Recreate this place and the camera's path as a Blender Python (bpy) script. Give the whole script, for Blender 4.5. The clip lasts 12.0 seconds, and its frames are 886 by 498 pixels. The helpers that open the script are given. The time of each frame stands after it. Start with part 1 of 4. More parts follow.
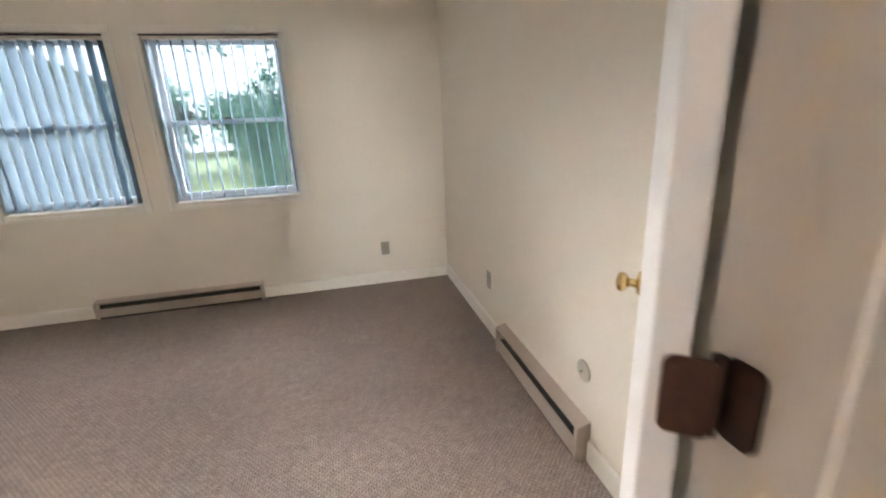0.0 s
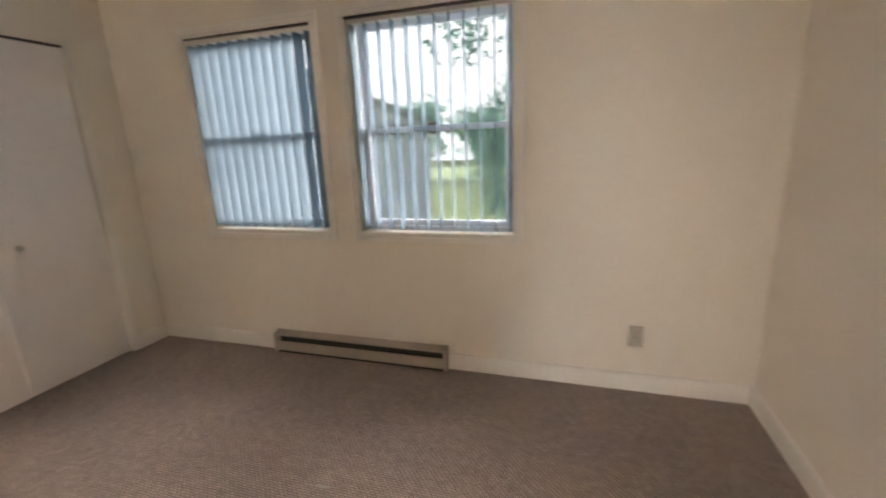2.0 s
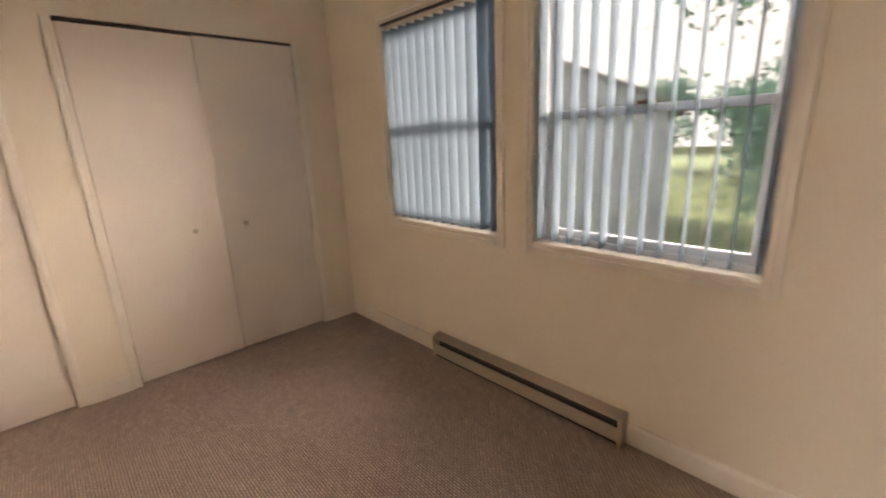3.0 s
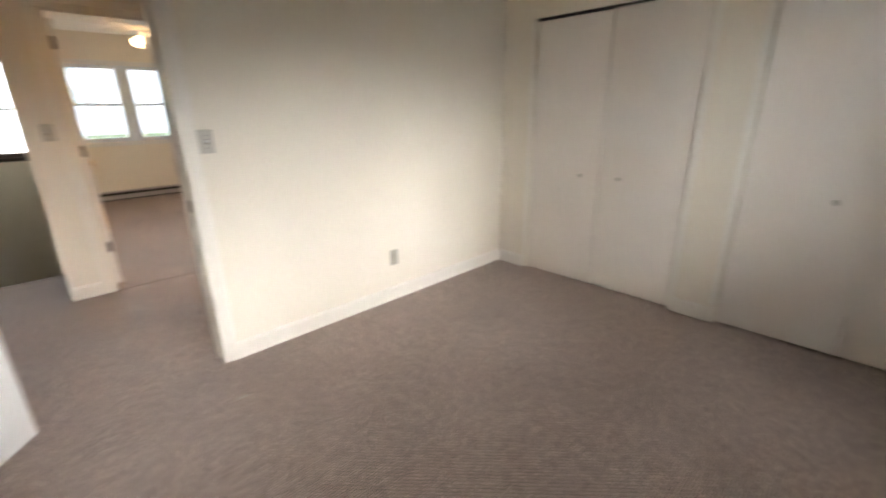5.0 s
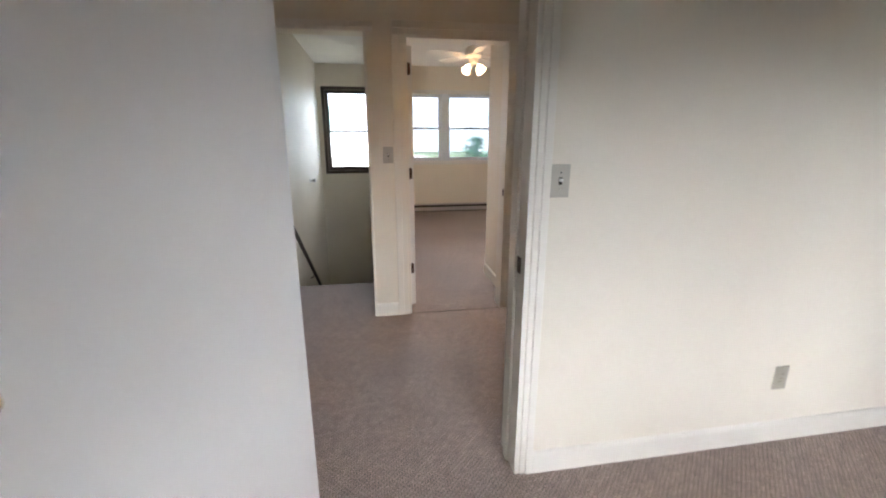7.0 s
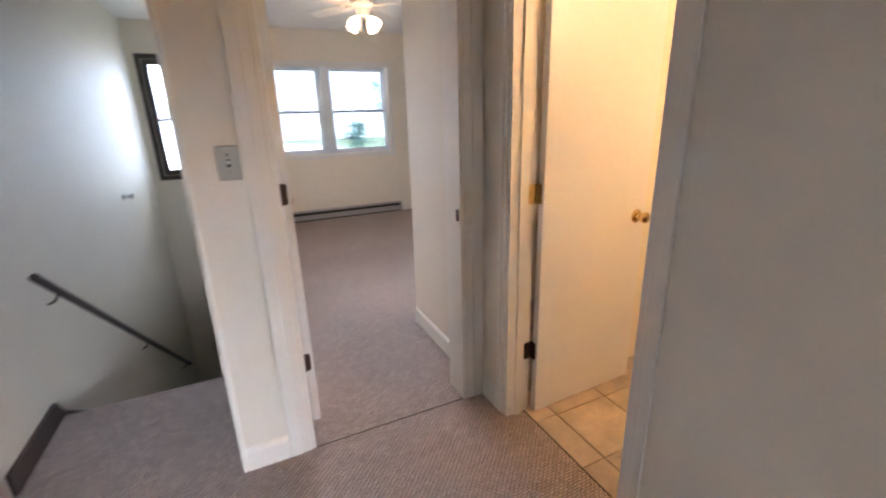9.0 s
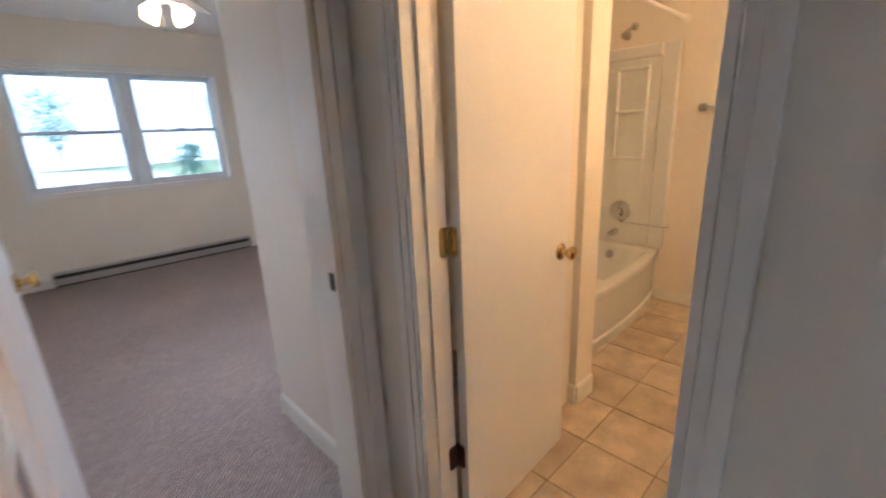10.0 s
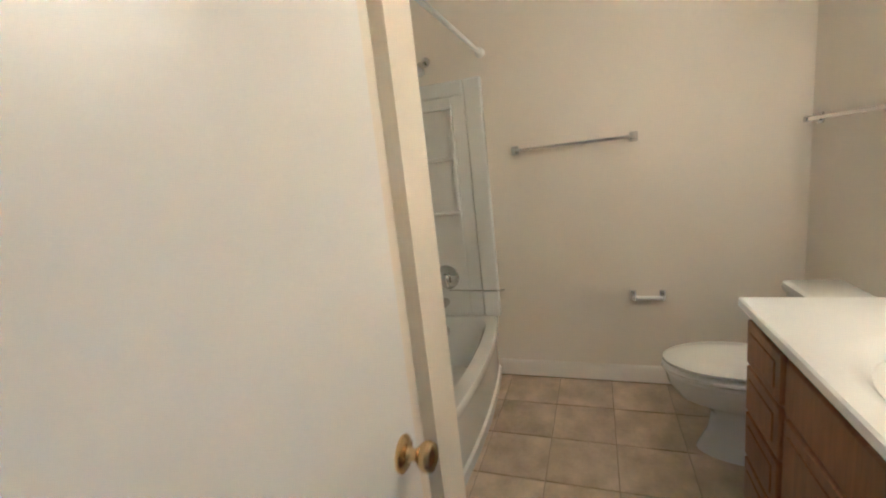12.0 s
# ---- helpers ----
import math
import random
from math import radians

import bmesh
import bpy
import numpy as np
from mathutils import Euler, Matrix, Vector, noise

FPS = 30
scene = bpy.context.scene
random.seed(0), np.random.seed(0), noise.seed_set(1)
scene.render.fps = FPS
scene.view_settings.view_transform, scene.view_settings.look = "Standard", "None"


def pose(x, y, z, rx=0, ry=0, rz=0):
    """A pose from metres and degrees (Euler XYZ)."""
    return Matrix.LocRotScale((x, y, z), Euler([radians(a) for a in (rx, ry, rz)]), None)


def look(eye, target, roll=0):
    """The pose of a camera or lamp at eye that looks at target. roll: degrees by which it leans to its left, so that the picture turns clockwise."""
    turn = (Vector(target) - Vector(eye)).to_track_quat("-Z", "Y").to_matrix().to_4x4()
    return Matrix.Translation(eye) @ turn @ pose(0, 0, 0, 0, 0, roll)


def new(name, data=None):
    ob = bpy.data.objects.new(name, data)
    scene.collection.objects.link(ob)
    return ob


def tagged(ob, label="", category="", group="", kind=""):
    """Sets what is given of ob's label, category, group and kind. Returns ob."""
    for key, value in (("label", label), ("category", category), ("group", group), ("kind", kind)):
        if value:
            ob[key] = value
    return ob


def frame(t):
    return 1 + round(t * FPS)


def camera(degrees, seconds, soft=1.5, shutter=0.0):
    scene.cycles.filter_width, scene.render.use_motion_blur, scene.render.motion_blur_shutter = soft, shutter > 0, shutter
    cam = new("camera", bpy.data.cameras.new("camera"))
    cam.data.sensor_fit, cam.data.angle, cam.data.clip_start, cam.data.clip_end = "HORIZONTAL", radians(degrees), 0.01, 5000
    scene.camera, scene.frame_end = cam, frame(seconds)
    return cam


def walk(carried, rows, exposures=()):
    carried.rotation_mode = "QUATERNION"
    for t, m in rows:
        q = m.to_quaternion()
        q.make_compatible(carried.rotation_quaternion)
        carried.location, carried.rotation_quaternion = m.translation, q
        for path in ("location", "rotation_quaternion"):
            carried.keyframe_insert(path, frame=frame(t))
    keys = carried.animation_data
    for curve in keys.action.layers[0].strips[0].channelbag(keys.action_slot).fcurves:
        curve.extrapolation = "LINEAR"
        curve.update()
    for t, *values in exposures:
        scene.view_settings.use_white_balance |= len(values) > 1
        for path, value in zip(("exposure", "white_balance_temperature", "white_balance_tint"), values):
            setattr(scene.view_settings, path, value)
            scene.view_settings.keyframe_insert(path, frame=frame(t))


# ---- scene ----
cam = camera(92.9, 12.0, soft=2.0, shutter=0.4)

PATH = [
    (0, (0.595, -0.32, 1.389), (1.021, 1.547, 0.812), -2.6),
    (0.5, (0.576, -0.005, 1.386), (1.007, 1.878, 0.866), -1.9),
    (1, (0.531, 0.356, 1.405), (0.857, 2.267, 0.914), -2.3),
    (1.5, (0.517, 0.705, 1.397), (0.513, 2.642, 0.9), -3.2),
    (2, (0.539, 1.046, 1.377), (-0.035, 2.899, 0.893), -2.3),
    (2.5, (0.518, 1.374, 1.396), (-0.549, 2.978, 0.861), -3.4),
    (2.7, (0.505, 1.473, 1.383), (-0.704, 2.978, 0.862), -3.1),
    (4.3, (0.469, 2.296, 1.427), (-1.422, 2.014, 0.84), -0.8),
    (4.5, (0.528, 2.332, 1.427), (-1.273, 1.703, 0.826), -0.3),
    (5, (0.606, 2.422, 1.397), (-0.703, 1.048, 0.766), -0.8),
    (5.5, (0.68, 2.329, 1.405), (-0.107, 0.6, 0.78), -1.0),
    (6, (0.705, 2.068, 1.418), (0.207, 0.212, 0.864), -0.9),
    (6.5, (0.695, 1.765, 1.407), (0.327, -0.13, 0.885), -0.2),
    (6.7, (0.659, 1.633, 1.411), (0.336, -0.27, 0.89), 0.0),
    (8.3, (0.559, 0.414, 1.413), (0.189, -1.479, 0.885), -1.1),
    (8.5, (0.537, 0.264, 1.406), (0.081, -1.599, 0.841), -0.8),
    (9, (0.442, -0.119, 1.4), (-0.36, -1.853, 0.807), -1.7),
    (9.5, (0.316, -0.437, 1.389), (-0.744, -2.038, 0.83), -2.0),
    (10, (0.164, -0.715, 1.393), (-1.167, -2.106, 0.852), -2.6),
    (10.5, (0.012, -0.959, 1.398), (-1.608, -2.016, 0.892), -5.2),
    (11, (-0.126, -1.062, 1.386), (-1.866, -1.911, 0.883), -5.4),
    (11.3, (-0.274, -1.119, 1.38), (-2.089, -1.855, 0.977), -5.7),
    (11.5, (-0.381, -1.14, 1.394), (-2.207, -1.883, 1.052), -5.7),
    (12, (-0.666, -1.196, 1.402), (-2.507, -1.888, 1.037), -6.4),
]
EXPOSURES = [
    (0.0, 5.65, 7100, 14), (0.5, 5.5, 6700, 12), (1.5, 5.4, 7800, 18), (2.5, 5.25, 8600, 20), (4.3, 5.05, 13600, 50), (4.5, 4.95, 12600, 48), (5.0, 4.95, 7300, 13),
    (5.5, 4.85, 6900, 13), (6.5, 4.72, 6800, 13), (8.5, 4.95, 5900, 14), (9.0, 5.1, 5900, 16), (9.5, 4.95, 5700, 15), (10.0, 4.85, 5400, 13), (10.5, 4.8, 5500, 14), (11.0, 4.85, 4600, 8),
    (11.5, 4.7, 3850, 0), (12.0, 4.52, 3850, -1),
]
walk(cam, [(t, look(eye, target, roll)) for t, eye, target, roll in PATH], EXPOSURES)
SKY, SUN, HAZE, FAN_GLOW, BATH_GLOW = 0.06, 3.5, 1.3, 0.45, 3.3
LOW_NORTH, LOW_SOUTH, HIGH_NORTH = 3.6, 1.75, 0.64      # radiance of the sky before the windows, low and high

# ---------------------------------------------------------------- light
world = bpy.data.worlds.new("sky")
scene.world = world
world.use_nodes = True
wn = world.node_tree
sky = wn.nodes.new("ShaderNodeTexSky")
sky.sky_type = "NISHITA"
sky.sun_disc = False
sky.sun_elevation = radians(52)
sky.sun_rotation = radians(-80)
sky.air_density, sky.dust_density = 1.2, 2.5
bg = wn.nodes["Background"]
bg.inputs[1].default_value = SKY
wn.links.new(sky.outputs[0], bg.inputs[0])
sun = new("sun", bpy.data.lights.new("sun", "SUN"))
sun.data.energy, sun.data.angle, sun.data.color = SUN, radians(0.6), (1, 0.94, 0.84)
sun.matrix_world = look((0, 0, 30), (0 + 30 * math.cos(radians(52)) * math.sin(radians(80)), -30 * math.cos(radians(52)) * math.cos(radians(80)), 30 - 30 * math.sin(radians(52))))


# the sky that the windows face: far wide lamps over the horizon, and a nearer one for the bright upper sky
def sky_lamp(name, at, target, radiance, w, h):
    lamp = new(name, bpy.data.lights.new(name, "AREA"))
    lamp.data.shape, lamp.data.size, lamp.data.size_y = "RECTANGLE", w, h
    lamp.data.energy, lamp.data.color = radiance * math.pi * w * h, (0.87, 0.925, 1.0)
    lamp.matrix_world = look(at, target)


sky_lamp("low_sky_north", (0, 74, 17), (0, 0, 17), LOW_NORTH, 170, 40)
sky_lamp("low_sky_south", (0, -100, 18), (0, 0, 18), LOW_SOUTH, 170, 42)
sky_lamp("high_sky_north", (-0.8, 7.8, 5.9), (-0.8, 3.35, 1.5), HIGH_NORTH, 6.0, 4.0)

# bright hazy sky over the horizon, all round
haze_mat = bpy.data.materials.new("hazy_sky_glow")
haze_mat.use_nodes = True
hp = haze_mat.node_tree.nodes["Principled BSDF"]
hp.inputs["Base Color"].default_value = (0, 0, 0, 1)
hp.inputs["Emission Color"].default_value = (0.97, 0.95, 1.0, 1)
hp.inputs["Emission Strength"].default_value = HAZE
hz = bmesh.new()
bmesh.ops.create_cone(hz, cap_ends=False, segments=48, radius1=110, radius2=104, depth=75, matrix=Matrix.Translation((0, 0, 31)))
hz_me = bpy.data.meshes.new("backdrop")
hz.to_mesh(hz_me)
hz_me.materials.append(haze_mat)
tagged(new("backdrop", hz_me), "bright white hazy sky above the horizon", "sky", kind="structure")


# ---------------------------------------------------------------- materials
def mat(name, color, rough=0.6, metal=0.0, var=0.06, scale=3.0, bump=0.0, bscale=200.0, fine=0.0, spec=0.5):
    m = bpy.data.materials.new(name)
    m.use_nodes = True
    n, l = m.node_tree.nodes, m.node_tree.links
    p = n["Principled BSDF"]
    p.inputs["Roughness"].default_value = rough
    p.inputs["Metallic"].default_value = metal
    p.inputs["Specular IOR Level"].default_value = spec
    co = n.new("ShaderNodeTexCoord")
    a = n.new("ShaderNodeTexNoise")
    a.inputs["Scale"].default_value, a.inputs["Detail"].default_value = scale, 5
    l.new(co.outputs["Object"], a.inputs["Vector"])
    ramp = n.new("ShaderNodeMapRange")
    ramp.inputs["From Min"].default_value, ramp.inputs["From Max"].default_value = 0.3, 0.7
    ramp.inputs["To Min"].default_value, ramp.inputs["To Max"].default_value = 1 - var, 1 + var
    l.new(a.outputs["Fac"], ramp.inputs["Value"])
    b = n.new("ShaderNodeTexNoise")
    b.inputs["Scale"].default_value, b.inputs["Detail"].default_value = bscale, 3
    l.new(co.outputs["Object"], b.inputs["Vector"])
    r2 = n.new("ShaderNodeMapRange")
    r2.inputs["From Min"].default_value, r2.inputs["From Max"].default_value = 0.3, 0.7
    r2.inputs["To Min"].default_value, r2.inputs["To Max"].default_value = 1 - fine, 1 + fine
    l.new(b.outputs["Fac"], r2.inputs["Value"])
    mul = n.new("ShaderNodeMath")
    mul.operation = "MULTIPLY"
    l.new(ramp.outputs[0], mul.inputs[0])
    l.new(r2.outputs[0], mul.inputs[1])
    mix = n.new("ShaderNodeVectorMath")
    mix.operation = "SCALE"
    mix.inputs[0].default_value = color
    l.new(mul.outputs[0], mix.inputs["Scale"])
    l.new(mix.outputs[0], p.inputs["Base Color"])
    if bump:
        bn = n.new("ShaderNodeBump")
        bn.inputs["Strength"].default_value, bn.inputs["Distance"].default_value = bump, 0.002
        l.new(b.outputs["Fac"], bn.inputs["Height"])
        l.new(bn.outputs[0], p.inputs["Normal"])
    return m


def emit(name, color, strength):
    m = bpy.data.materials.new(name)
    m.use_nodes = True
    p = m.node_tree.nodes["Principled BSDF"]
    p.inputs["Base Color"].default_value = (*color, 1)
    p.inputs["Emission Color"].default_value = (*color, 1)
    p.inputs["Emission Strength"].default_value = strength
    return m


def carpet_material(name, color):
    """Low loop pile in short staggered rows, with traffic wear at room scale."""
    m = mat(name, color, rough=0.72, var=0.09, scale=1.7, spec=0.3)
    n, l = m.node_tree.nodes, m.node_tree.links
    p = n["Principled BSDF"]
    co = n.new("ShaderNodeTexCoord")
    warp = n.new("ShaderNodeTexNoise")
    warp.inputs["Scale"].default_value = 14
    l.new(co.outputs["Object"], warp.inputs["Vector"])
    add = n.new("ShaderNodeMixRGB")
    add.blend_type, add.inputs[0].default_value = "ADD", 0.006
    l.new(co.outputs["Object"], add.inputs[1])
    l.new(warp.outputs["Color"], add.inputs[2])
    rows = n.new("ShaderNodeTexBrick")
    rows.offset = 0.5
    for key, v in (("Scale", 1.0), ("Brick Width", 0.023), ("Row Height", 0.012), ("Mortar Size", 0.0034), ("Mortar Smooth", 1.0), ("Bias", 0.0)):
        rows.inputs[key].default_value = v
    rows.inputs["Color1"].default_value = (1.45, 1.45, 1.45, 1)
    rows.inputs["Color2"].default_value = (1.1, 1.1, 1.1, 1)
    rows.inputs["Mortar"].default_value = (0.22, 0.21, 0.2, 1)
    l.new(add.outputs[0], rows.inputs["Vector"])
    fuzz = n.new("ShaderNodeTexNoise")
    fuzz.inputs["Scale"].default_value, fuzz.inputs["Detail"].default_value = 350, 2
    l.new(co.outputs["Object"], fuzz.inputs["Vector"])
    fz = n.new("ShaderNodeMapRange")
    fz.inputs["From Min"].default_value, fz.inputs["From Max"].default_value = 0.3, 0.7
    fz.inputs["To Min"].default_value, fz.inputs["To Max"].default_value = 0.8, 1.2
    l.new(fuzz.outputs["Fac"], fz.inputs["Value"])
    patch = n.new("ShaderNodeTexNoise")
    patch.inputs["Scale"].default_value, patch.inputs["Detail"].default_value = 22, 4
    l.new(co.outputs["Object"], patch.inputs["Vector"])
    pz = n.new("ShaderNodeMapRange")
    pz.inputs["From Min"].default_value, pz.inputs["From Max"].default_value = 0.3, 0.7
    pz.inputs["To Min"].default_value, pz.inputs["To Max"].default_value = 0.9, 1.1
    l.new(patch.outputs["Fac"], pz.inputs["Value"])
    old = p.inputs["Base Color"].links[0].from_socket
    cur = old
    for s in (rows.outputs["Color"], fz.outputs[0], pz.outputs[0]):
        mm = n.new("ShaderNodeMixRGB")
        mm.blend_type, mm.inputs[0].default_value = "MULTIPLY", 1
        l.new(cur, mm.inputs[1])
        l.new(s, mm.inputs[2])
        cur = mm.outputs[0]
    l.new(cur, p.inputs["Base Color"])
    bn = n.new("ShaderNodeBump")
    bn.inputs["Strength"].default_value, bn.inputs["Distance"].default_value = 0.9, 0.004
    l.new(rows.outputs["Color"], bn.inputs["Height"])
    l.new(bn.outputs[0], p.inputs["Normal"])
    p.inputs["Sheen Weight"].default_value = 0.15
    return m


def wood_material(name, color):
    m = mat(name, color, rough=0.38, var=0.08, scale=2.0)
    n, l = m.node_tree.nodes, m.node_tree.links
    p = n["Principled BSDF"]
    co = n.new("ShaderNodeTexCoord")
    mp = n.new("ShaderNodeMapping")
    mp.inputs["Scale"].default_value = (30, 30, 2.2)
    l.new(co.outputs["Object"], mp.inputs["Vector"])
    g = n.new("ShaderNodeTexNoise")
    g.inputs["Scale"].default_value, g.inputs["Detail"].default_value, g.inputs["Distortion"].default_value = 2.0, 6, 1.2
    l.new(mp.outputs[0], g.inputs["Vector"])
    r = n.new("ShaderNodeMapRange")
    r.inputs["From Min"].default_value, r.inputs["From Max"].default_value = 0.3, 0.7
    r.inputs["To Min"].default_value, r.inputs["To Max"].default_value = 0.65, 1.2
    l.new(g.outputs["Fac"], r.inputs["Value"])
    mm = n.new("ShaderNodeMixRGB")
    mm.blend_type, mm.inputs[0].default_value = "MULTIPLY", 1
    l.new(p.inputs["Base Color"].links[0].from_socket, mm.inputs[1])
    l.new(r.outputs[0], mm.inputs[2])
    l.new(mm.outputs[0], p.inputs["Base Color"])
    return m


def tile_material(name):
    """Glazed beige stone-look tile: clouded, each tile a little different."""
    m = mat(name, (0.54, 0.435, 0.32), rough=0.3, var=0.24, scale=7.0, bump=0.08, bscale=60, fine=0.05)
    n, l = m.node_tree.nodes, m.node_tree.links
    p = n["Principled BSDF"]
    oi = n.new("ShaderNodeObjectInfo")
    co = n.new("ShaderNodeTexCoord")
    geo = n.new("ShaderNodeNewGeometry")
    sh = n.new("ShaderNodeVectorMath")
    sh.operation = "MULTIPLY_ADD"
    sh.inputs[1].default_value = (1, 1, 1)
    l.new(geo.outputs["Position"], sh.inputs[0])
    cx = n.new("ShaderNodeCombineXYZ")
    k = n.new("ShaderNodeMath")
    k.operation, k.inputs[1].default_value = "MULTIPLY", 17.0
    l.new(oi.outputs["Random"], k.inputs[0])
    l.new(k.outputs[0], cx.inputs[2])
    l.new(cx.outputs[0], sh.inputs[2])
    for nd in n:
        if nd.type == "TEX_NOISE":
            l.new(sh.outputs[0], nd.inputs["Vector"])
    r = n.new("ShaderNodeMapRange")
    r.inputs["To Min"].default_value, r.inputs["To Max"].default_value = 0.88, 1.12
    l.new(oi.outputs["Random"], r.inputs["Value"])
    mm = n.new("ShaderNodeMixRGB")
    mm.blend_type, mm.inputs[0].default_value = "MULTIPLY", 1
    l.new(p.inputs["Base Color"].links[0].from_socket, mm.inputs[1])
    l.new(r.outputs[0], mm.inputs[2])
    l.new(mm.outputs[0], p.inputs["Base Color"])
    return m


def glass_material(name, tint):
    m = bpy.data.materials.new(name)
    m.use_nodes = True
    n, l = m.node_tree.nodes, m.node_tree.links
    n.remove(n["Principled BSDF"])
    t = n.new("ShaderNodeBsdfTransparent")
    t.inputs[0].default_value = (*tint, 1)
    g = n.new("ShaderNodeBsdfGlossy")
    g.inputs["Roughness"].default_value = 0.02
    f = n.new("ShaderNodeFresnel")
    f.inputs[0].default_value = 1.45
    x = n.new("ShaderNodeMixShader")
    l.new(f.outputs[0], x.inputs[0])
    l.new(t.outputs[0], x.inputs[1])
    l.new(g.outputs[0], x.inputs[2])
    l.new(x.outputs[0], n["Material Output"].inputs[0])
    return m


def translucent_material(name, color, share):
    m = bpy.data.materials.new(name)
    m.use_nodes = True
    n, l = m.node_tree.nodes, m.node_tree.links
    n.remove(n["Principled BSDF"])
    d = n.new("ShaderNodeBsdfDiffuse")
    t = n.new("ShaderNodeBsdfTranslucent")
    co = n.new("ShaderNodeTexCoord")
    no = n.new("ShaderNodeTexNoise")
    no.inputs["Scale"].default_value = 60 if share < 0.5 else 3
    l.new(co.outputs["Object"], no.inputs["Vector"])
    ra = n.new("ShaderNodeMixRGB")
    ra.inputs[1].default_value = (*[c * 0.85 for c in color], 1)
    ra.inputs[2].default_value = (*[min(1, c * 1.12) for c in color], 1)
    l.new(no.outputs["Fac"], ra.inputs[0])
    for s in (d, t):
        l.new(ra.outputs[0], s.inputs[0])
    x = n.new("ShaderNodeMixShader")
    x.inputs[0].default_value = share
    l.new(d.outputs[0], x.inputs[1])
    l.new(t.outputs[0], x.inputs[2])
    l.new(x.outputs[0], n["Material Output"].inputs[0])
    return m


M_WALL = mat("cream_wall_paint", (0.82, 0.76, 0.655), 0.62, var=0.025, scale=1.3, bump=0.12, bscale=260, fine=0.01)
M_TRIM = mat("cream_trim_paint", (0.84, 0.8, 0.73), 0.42, var=0.03, scale=4, bump=0.05, bscale=90)
M_DOOR = mat("white_door_paint", (0.8, 0.785, 0.765), 0.3, var=0.02, scale=2, bump=0.05, bscale=120)
M_GLOSS = mat("glossy_white_door_paint", (0.8, 0.78, 0.75), 0.12, var=0.02, scale=2, bump=0.03, bscale=60)
M_BIFOLD = mat("off_white_bifold_paint", (0.8, 0.745, 0.685), 0.4, var=0.03, scale=2, bump=0.06, bscale=120)
M_CEIL = mat("ceiling_white", (0.84, 0.82, 0.79), 0.85, var=0.02, bump=0.4, bscale=120, fine=0.02)
M_CARPET = carpet_material("taupe_loop_carpet", (0.425, 0.328, 0.283))
M_HEATER = mat("taupe_heater_enamel", (0.46, 0.385, 0.315), 0.4, var=0.06, scale=8)
M_HEATER_W = mat("grey_heater_enamel", (0.42, 0.38, 0.37), 0.4, var=0.05, scale=8)
M_DARK = mat("dark_gap", (0.025, 0.02, 0.017), 0.7)
M_BROWN = mat("dark_brown_stain", (0.045, 0.028, 0.022), 0.45, var=0.2, scale=12)
M_BRONZE = mat("dark_bronze_hinge", (0.075, 0.038, 0.026), 0.38, 0.7, var=0.3, scale=30)
M_BRASS = mat("polished_brass", (0.7, 0.52, 0.24), 0.2, 1.0, var=0.06, scale=20)
M_CHROME = mat("chrome", (0.64, 0.63, 0.62), 0.08, 1.0, var=0.05, scale=20)
M_PLATE = mat("almond_plate_plastic", (0.4, 0.36, 0.29), 0.4, var=0.03)
M_IVORY = mat("ivory_plate_plastic", (0.5, 0.47, 0.4), 0.35, var=0.03)
M_WHITE = mat("white_plastic", (0.78, 0.77, 0.74), 0.35, var=0.02)
M_VINYL = mat("white_vinyl_sash", (0.68, 0.73, 0.78), 0.4, var=0.03)
# white slats coloured dark blue-grey, putting their backlit shade into the base colour
M_BLIND_DIM = translucent_material("dimmed_blind_vinyl", (0.165, 0.225, 0.27), 0.5)
# tints hold down the outdoor brightness per window; the glass itself is clear
M_GLASS = glass_material("view_dimming_glass", (0.148, 0.166, 0.176))
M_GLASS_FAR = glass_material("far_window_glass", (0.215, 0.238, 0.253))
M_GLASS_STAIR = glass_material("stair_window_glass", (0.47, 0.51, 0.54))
M_TILE = tile_material("beige_tile")
M_GROUT = mat("brown_grout", (0.27, 0.205, 0.145), 0.9, var=0.15, scale=30, bump=0.3, bscale=300)
M_TUB = mat("white_acrylic", (0.77, 0.765, 0.73), 0.14, var=0.015)
M_PORCELAIN = mat("white_porcelain", (0.8, 0.79, 0.76), 0.08, var=0.01)
M_MARBLE = mat("cultured_marble", (0.88, 0.875, 0.87), 0.12, var=0.02, scale=4)
M_OAK = wood_material("honey_oak", (0.25, 0.108, 0.032))
M_BULB = emit("frosted_lit_shade", (1.0, 0.66, 0.36), FAN_GLOW)
M_GLOBE = emit("lit_vanity_globe", (1.0, 0.605, 0.27), BATH_GLOW)
M_FAN = mat("white_fan_enamel", (0.75, 0.71, 0.66), 0.35)
M_SIDING = mat("grey_siding", (0.44, 0.49, 0.56), 0.7, var=0.05, scale=2)
M_SHINGLE = mat("grey_shingle", (0.26, 0.265, 0.28), 0.9, var=0.2, scale=6, bscale=30, fine=0.2)
M_GRASS = mat("lawn_grass", (0.2, 0.25, 0.11), 0.9, var=0.35, scale=0.6, bscale=15, fine=0.3, bump=0.3)
M_LEAF = translucent_material("green_leaf", (0.19, 0.33, 0.28), 0.4)
M_BARK = mat("grey_bark", (0.13, 0.1, 0.08), 0.9, var=0.3, scale=10, bump=0.6, bscale=40)
M_PALE_GROUND = mat("pale_bright_ground", (0.6, 0.54, 0.47), 0.9, var=0.2, scale=1, bscale=80, fine=0.2)
M_SCUFF = mat("pale_carpet_lint", (0.5, 0.46, 0.4), 0.9)


